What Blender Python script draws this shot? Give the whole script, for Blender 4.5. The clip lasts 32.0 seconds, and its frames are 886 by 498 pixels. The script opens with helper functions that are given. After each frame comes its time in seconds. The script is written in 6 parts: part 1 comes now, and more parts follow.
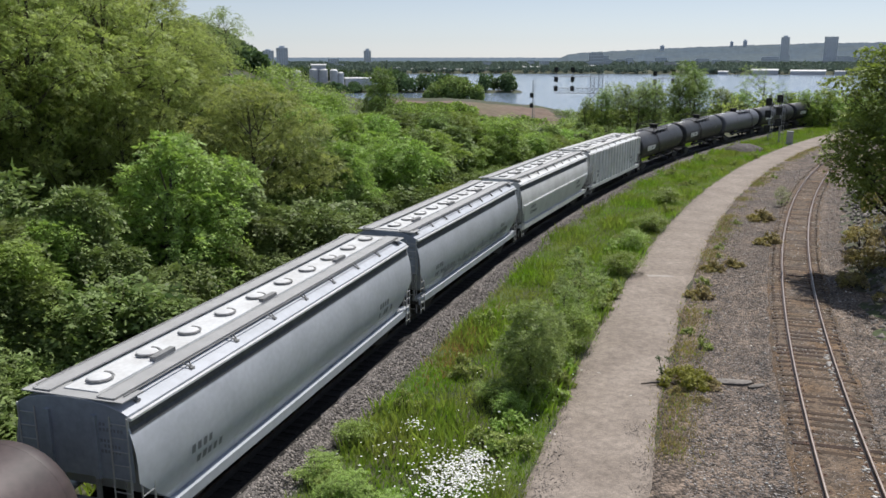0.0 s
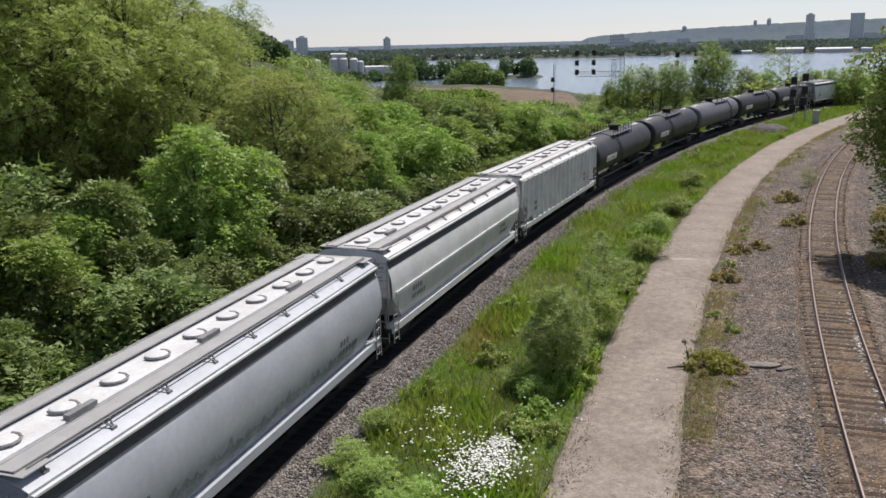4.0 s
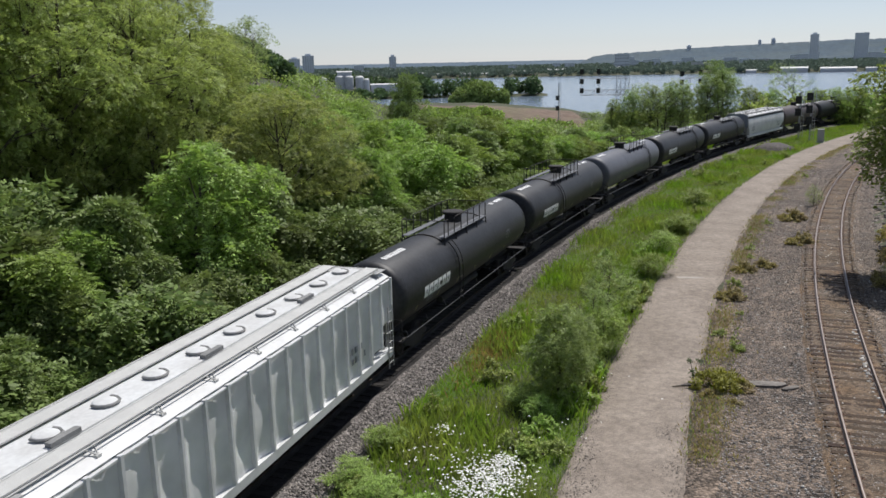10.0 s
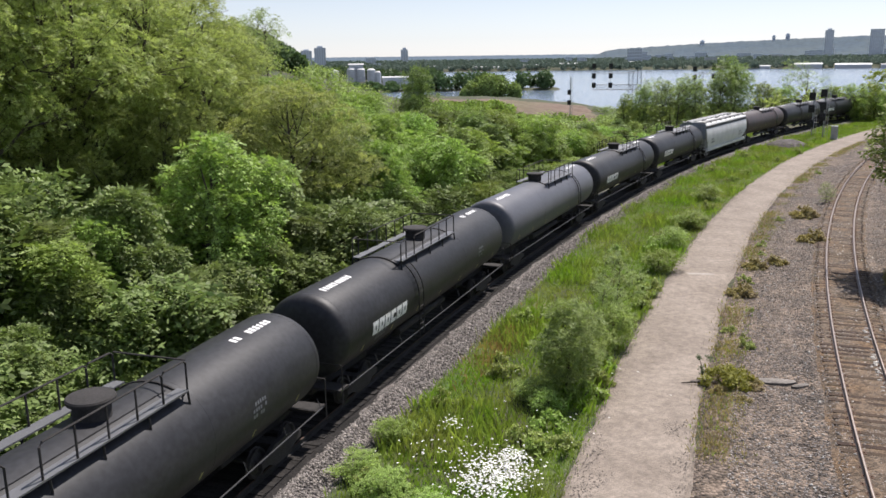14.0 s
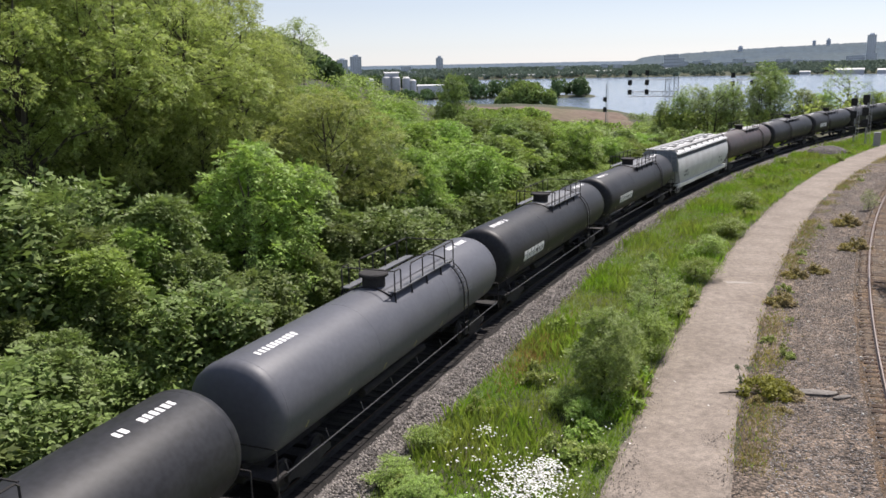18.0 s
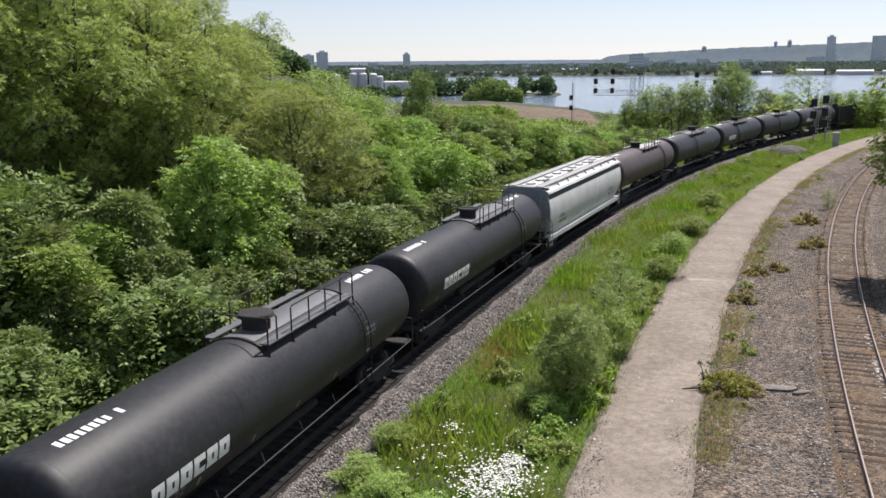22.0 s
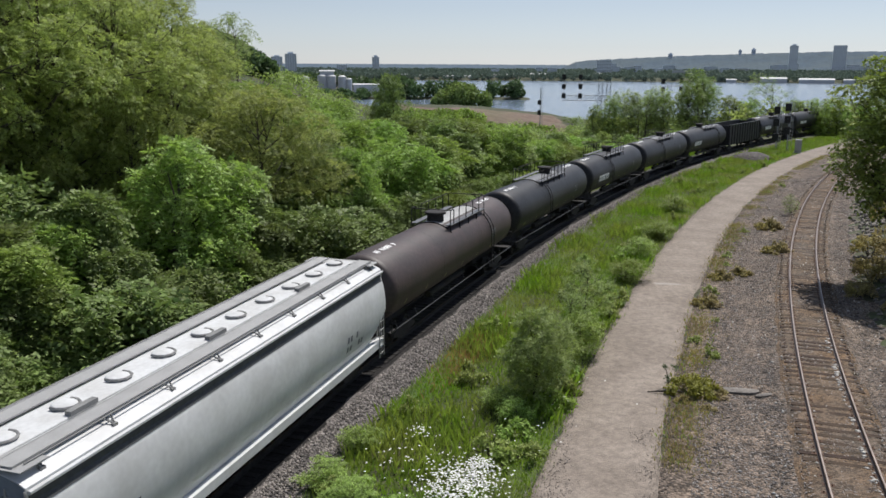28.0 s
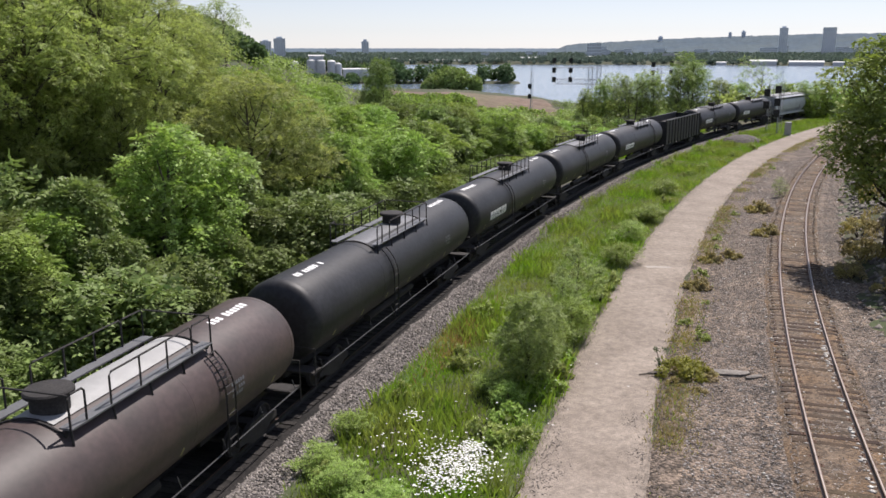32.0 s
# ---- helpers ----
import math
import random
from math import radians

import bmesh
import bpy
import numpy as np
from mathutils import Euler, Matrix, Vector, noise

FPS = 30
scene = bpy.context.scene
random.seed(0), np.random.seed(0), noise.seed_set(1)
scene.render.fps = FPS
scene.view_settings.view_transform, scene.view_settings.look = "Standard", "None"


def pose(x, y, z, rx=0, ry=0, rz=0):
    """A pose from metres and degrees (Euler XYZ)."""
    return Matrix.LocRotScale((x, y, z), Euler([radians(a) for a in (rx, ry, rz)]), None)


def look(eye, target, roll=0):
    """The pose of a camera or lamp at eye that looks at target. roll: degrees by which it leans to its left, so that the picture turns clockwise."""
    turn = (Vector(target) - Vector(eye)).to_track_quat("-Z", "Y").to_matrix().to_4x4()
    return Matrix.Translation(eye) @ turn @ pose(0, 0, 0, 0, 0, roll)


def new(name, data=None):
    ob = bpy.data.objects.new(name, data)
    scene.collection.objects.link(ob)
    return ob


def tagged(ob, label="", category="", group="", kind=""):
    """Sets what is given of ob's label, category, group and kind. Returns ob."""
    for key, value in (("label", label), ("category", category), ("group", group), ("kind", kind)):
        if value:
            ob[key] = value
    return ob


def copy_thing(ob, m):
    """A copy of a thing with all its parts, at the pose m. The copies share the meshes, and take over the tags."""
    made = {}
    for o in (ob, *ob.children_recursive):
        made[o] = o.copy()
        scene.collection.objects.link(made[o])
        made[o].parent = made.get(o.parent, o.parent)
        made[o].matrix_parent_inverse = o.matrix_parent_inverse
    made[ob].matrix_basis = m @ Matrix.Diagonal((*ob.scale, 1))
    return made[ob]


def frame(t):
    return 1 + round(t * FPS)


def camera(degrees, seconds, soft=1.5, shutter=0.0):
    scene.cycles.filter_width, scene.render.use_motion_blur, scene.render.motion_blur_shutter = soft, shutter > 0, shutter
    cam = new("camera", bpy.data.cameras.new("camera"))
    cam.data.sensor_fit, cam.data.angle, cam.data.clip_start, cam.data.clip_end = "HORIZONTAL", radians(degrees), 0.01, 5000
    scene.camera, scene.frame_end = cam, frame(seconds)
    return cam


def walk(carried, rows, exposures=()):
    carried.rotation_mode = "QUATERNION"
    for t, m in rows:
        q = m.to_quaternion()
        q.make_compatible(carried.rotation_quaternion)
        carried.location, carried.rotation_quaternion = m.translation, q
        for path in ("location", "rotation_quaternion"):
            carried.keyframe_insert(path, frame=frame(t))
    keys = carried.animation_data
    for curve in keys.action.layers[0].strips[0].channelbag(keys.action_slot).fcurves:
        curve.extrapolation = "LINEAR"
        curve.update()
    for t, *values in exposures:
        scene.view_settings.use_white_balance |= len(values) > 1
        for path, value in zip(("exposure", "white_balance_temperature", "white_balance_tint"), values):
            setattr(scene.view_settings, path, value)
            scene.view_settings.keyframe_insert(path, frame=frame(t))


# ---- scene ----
# ---------------------------------------------------------------- camera
EYE_Z = 11.4
cam = camera(56.0, 32.0, soft=1.6)
# seconds, yaw, pitch, roll of a camera held by hand at one spot
walk(cam, [(t, pose(0, 0, EYE_Z, 90 + p, r, y)) for t, y, p, r in (
    (0, 0.00, -12.73, -0.00), (0.5, 0.16, -13.00, 0.29), (1, 0.34, -13.64, 0.94), (1.5, 0.51, -13.92, 1.71),
    (2, 0.83, -14.51, 2.08), (2.5, 1.52, -14.06, 1.79), (3, 1.30, -14.44, 1.85), (3.5, 1.54, -14.14, 1.43),
    (4, 1.32, -13.60, 1.34), (4.5, 0.46, -12.68, 1.57), (6.5, 0.89, -12.69, 0.83), (7, 1.01, -12.66, 0.95),
    (7.5, 1.04, -12.58, 0.97), (8, 0.89, -12.80, 0.83), (8.5, 1.18, -12.89, 0.64), (9, 1.36, -12.80, 0.89),
    (9.5, 1.45, -12.65, 0.67), (10, 1.68, -12.40, 1.17), (10.5, 1.83, -12.41, 1.01), (11, 1.86, -12.52, 1.27),
    (11.5, 2.10, -12.96, 1.27), (12, 2.20, -13.08, 1.23), (12.5, 3.28, -13.67, 0.94), (13, 3.40, -13.62, 1.15),
    (13.5, 2.69, -12.65, 1.00), (15.5, 2.52, -13.77, 0.38), (16, 3.25, -12.70, 0.75), (16.5, 4.15, -12.54, 0.95),
    (17, 4.44, -11.63, 0.65), (17.5, 4.60, -12.36, 0.84), (18, 4.82, -12.27, 1.12), (18.5, 4.79, -11.97, 1.09),
    (19, 4.93, -11.46, 0.70), (19.5, 4.48, -11.28, 0.21), (20, 3.63, -11.58, 0.16), (20.5, 2.76, -12.72, 0.56),
    (21, 2.61, -12.11, 0.37), (21.5, 2.77, -12.29, 0.35), (22, 2.61, -12.51, 0.50), (22.5, 2.70, -12.07, 0.38),
    (23, 2.41, -12.23, 0.44), (23.5, 2.38, -12.50, 0.52), (24, 2.34, -12.61, 0.57), (24.5, 2.23, -12.22, 0.43),
    (26.5, 3.08, -12.75, -0.55), (27, 2.84, -12.82, -0.31), (27.5, 0.55, -12.99, 0.03), (28, 0.54, -12.29, -0.28),
    (28.5, 0.56, -12.20, 0.05), (29, 0.40, -11.56, 0.11), (29.5, 0.21, -11.78, 0.00), (30, 0.63, -12.19, -0.13),
    (30.5, 0.57, -12.75, -0.22), (31, -0.04, -12.50, 0.31), (31.5, -0.25, -13.03, 0.06), (32, -0.14, -13.33, -0.00),
)], exposures=[(0.0, 0.0, 6300, 11), (2.0, 0.0, 6500, 15), (4.0, 0.0, 6500, 14), (7.0, -0.12, 6300, 11), (11.0, -0.11, 6300, 11), (12.0, 0.10, 6400, 13), (13.0, 0.36, 6450, 14), (16.0, 0.31, 6500, 15), (18.0, 0.29, 6500, 15), (20.0, 0.21, 6450, 14), (22.0, 0.27, 6450, 14), (24.0, 0.27, 6450, 14), (27.0, 0.06, 6400, 12), (28.0, -0.12, 6300, 11), (29.0, -0.12, 6300, 11), (30.0, 0.04, 6400, 13), (31.0, 0.22, 6500, 16), (32.0, 0.27, 6500, 16)])

# ---------------------------------------------------------------- light
SUN_AZ, SUN_EL = 33.0, 58.5      # degrees: azimuth clockwise from +y, elevation
world = bpy.data.worlds.new("sky")
scene.world = world
world.use_nodes = True
wn = world.node_tree.nodes
sky = wn.new("ShaderNodeTexSky")
sky.sky_type = "NISHITA"
sky.sun_disc = False
sky.sun_elevation = radians(SUN_EL)
sky.sun_rotation = radians(SUN_AZ)
sky.air_density, sky.dust_density, sky.ozone_density = 1.0, 0.15, 1.2
wn["Background"].inputs["Strength"].default_value = 0.089
haze = wn.new("ShaderNodeHueSaturation")      # a milky summer sky
haze.inputs["Saturation"].default_value = 0.5
world.node_tree.links.new(sky.outputs[0], haze.inputs["Color"])
tint = wn.new("ShaderNodeMix")
tint.data_type, tint.blend_type = "RGBA", "MULTIPLY"
tint.inputs["Factor"].default_value = 1.0
tint.inputs["B"].default_value = (0.925, 0.975, 1.09, 1)
world.node_tree.links.new(haze.outputs[0], tint.inputs["A"])
world.node_tree.links.new(tint.outputs["Result"], wn["Background"].inputs[0])
sun_data = bpy.data.lights.new("sun", "SUN")
sun_data.energy, sun_data.angle, sun_data.color = 4.8, radians(0.6), (1.0, 0.95, 0.87)
sun = new("sun", sun_data)
sa, se = radians(SUN_AZ), radians(SUN_EL)
sun.matrix_world = look((0, 0, 0), (-math.sin(sa) * math.cos(se), -math.cos(sa) * math.cos(se), -math.sin(se)))
sun.location = (0, 0, 120)


# ---------------------------------------------------------------- materials
def mat(name, col, rough=0.8, metal=0.0, var=0.25, scale=3.0, fine=40.0, bump=0.2, col2=None, island=0.0, obj=0.0, trans=0.0, spec=0.5, coords="Object", pebble=0.0, depth=0.03, contrast=0.55):
    """Two scales of noise over a base colour; island and obj vary it from piece to piece and from thing to thing."""
    m = bpy.data.materials.new(name)
    m.use_nodes = True
    nt, b = m.node_tree, m.node_tree.nodes["Principled BSDF"]
    N, L = nt.nodes.new, nt.links.new
    tc = N("ShaderNodeTexCoord")
    big, small = N("ShaderNodeTexNoise"), N("ShaderNodeTexNoise")
    big.inputs["Scale"].default_value, big.inputs["Detail"].default_value = scale, 5.0
    small.inputs["Scale"].default_value, small.inputs["Detail"].default_value = fine, 4.0
    for n in (big, small):
        L(tc.outputs[coords], n.inputs["Vector"])
    mix = N("ShaderNodeMix")
    mix.data_type = "RGBA"
    c2 = col2 or tuple(c * (1 - var) for c in col)
    mix.inputs["A"].default_value, mix.inputs["B"].default_value = (*col, 1), (*c2, 1)
    ramp = N("ShaderNodeMapRange")
    ramp.inputs["From Min"].default_value, ramp.inputs["From Max"].default_value = 0.36, 0.64
    L(big.outputs["Fac"], ramp.inputs["Value"])
    L(ramp.outputs["Result"], mix.inputs["Factor"])
    out = mix.outputs["Result"]
    hsv = N("ShaderNodeHueSaturation")
    L(out, hsv.inputs["Color"])
    val = N("ShaderNodeMapRange")
    val.inputs["From Min"].default_value, val.inputs["From Max"].default_value = 0.3, 0.7
    val.inputs["To Min"].default_value, val.inputs["To Max"].default_value = 1 - var, 1 + var
    L(small.outputs["Fac"], val.inputs["Value"])
    last = val.outputs["Result"]
    for amount, kind, socket in ((island, "ShaderNodeNewGeometry", "Random Per Island"), (obj, "ShaderNodeObjectInfo", "Random")):
        if amount:
            src, mr, mul = N(kind), N("ShaderNodeMapRange"), N("ShaderNodeMath")
            mr.inputs["To Min"].default_value, mr.inputs["To Max"].default_value = 1 - amount, 1 + amount
            mul.operation = "MULTIPLY"
            L(src.outputs[socket], mr.inputs["Value"])
            L(mr.outputs["Result"], mul.inputs[0])
            L(last, mul.inputs[1])
            last = mul.outputs[0]
    if obj:
        hu, src = N("ShaderNodeMapRange"), N("ShaderNodeObjectInfo")
        hu.inputs["To Min"].default_value, hu.inputs["To Max"].default_value = 0.5 - obj * 0.06, 0.5 + obj * 0.06
        L(src.outputs["Random"], hu.inputs["Value"])
        L(hu.outputs["Result"], hsv.inputs["Hue"])
    if pebble:                                       # stones lying side by side: each cell its own tone
        vo, mr, mul = N("ShaderNodeTexVoronoi"), N("ShaderNodeMapRange"), N("ShaderNodeMath")
        vo.inputs["Scale"].default_value = pebble
        sep = N("ShaderNodeSeparateColor")
        mr.inputs["To Min"].default_value, mr.inputs["To Max"].default_value = 1 - contrast, 1 + contrast
        mul.operation = "MULTIPLY"
        L(tc.outputs[coords], vo.inputs["Vector"])
        L(vo.outputs["Color"], sep.inputs["Color"])
        L(sep.outputs["Red"], mr.inputs["Value"])
        L(mr.outputs["Result"], mul.inputs[0])
        L(last, mul.inputs[1])
        last = mul.outputs[0]
    L(last, hsv.inputs["Value"])
    L(hsv.outputs["Color"], b.inputs["Base Color"])
    b.inputs["Roughness"].default_value, b.inputs["Metallic"].default_value = rough, metal
    b.inputs["Specular IOR Level"].default_value = spec
    if bump:
        bp = N("ShaderNodeBump")
        bp.inputs["Strength"].default_value, bp.inputs["Distance"].default_value = bump, depth
        if pebble:
            inv = N("ShaderNodeMath")
            inv.operation = "SUBTRACT"
            inv.inputs[0].default_value = 1.0
            L(vo.outputs["Distance"], inv.inputs[1])
            L(inv.outputs[0], bp.inputs["Height"])
        else:
            L(small.outputs["Fac"], bp.inputs["Height"])
        L(bp.outputs["Normal"], b.inputs["Normal"])
    if trans:
        tr, ms = N("ShaderNodeBsdfTranslucent"), N("ShaderNodeMixShader")
        br = N("ShaderNodeHueSaturation")
        br.inputs["Saturation"].default_value, br.inputs["Value"].default_value = 1.1, 1.5
        L(hsv.outputs["Color"], br.inputs["Color"])
        L(br.outputs["Color"], tr.inputs["Color"])
        ms.inputs["Fac"].default_value = trans
        L(b.outputs[0], ms.inputs[1])
        L(tr.outputs[0], ms.inputs[2])
        L(ms.outputs[0], nt.nodes["Material Output"].inputs["Surface"])
    return m


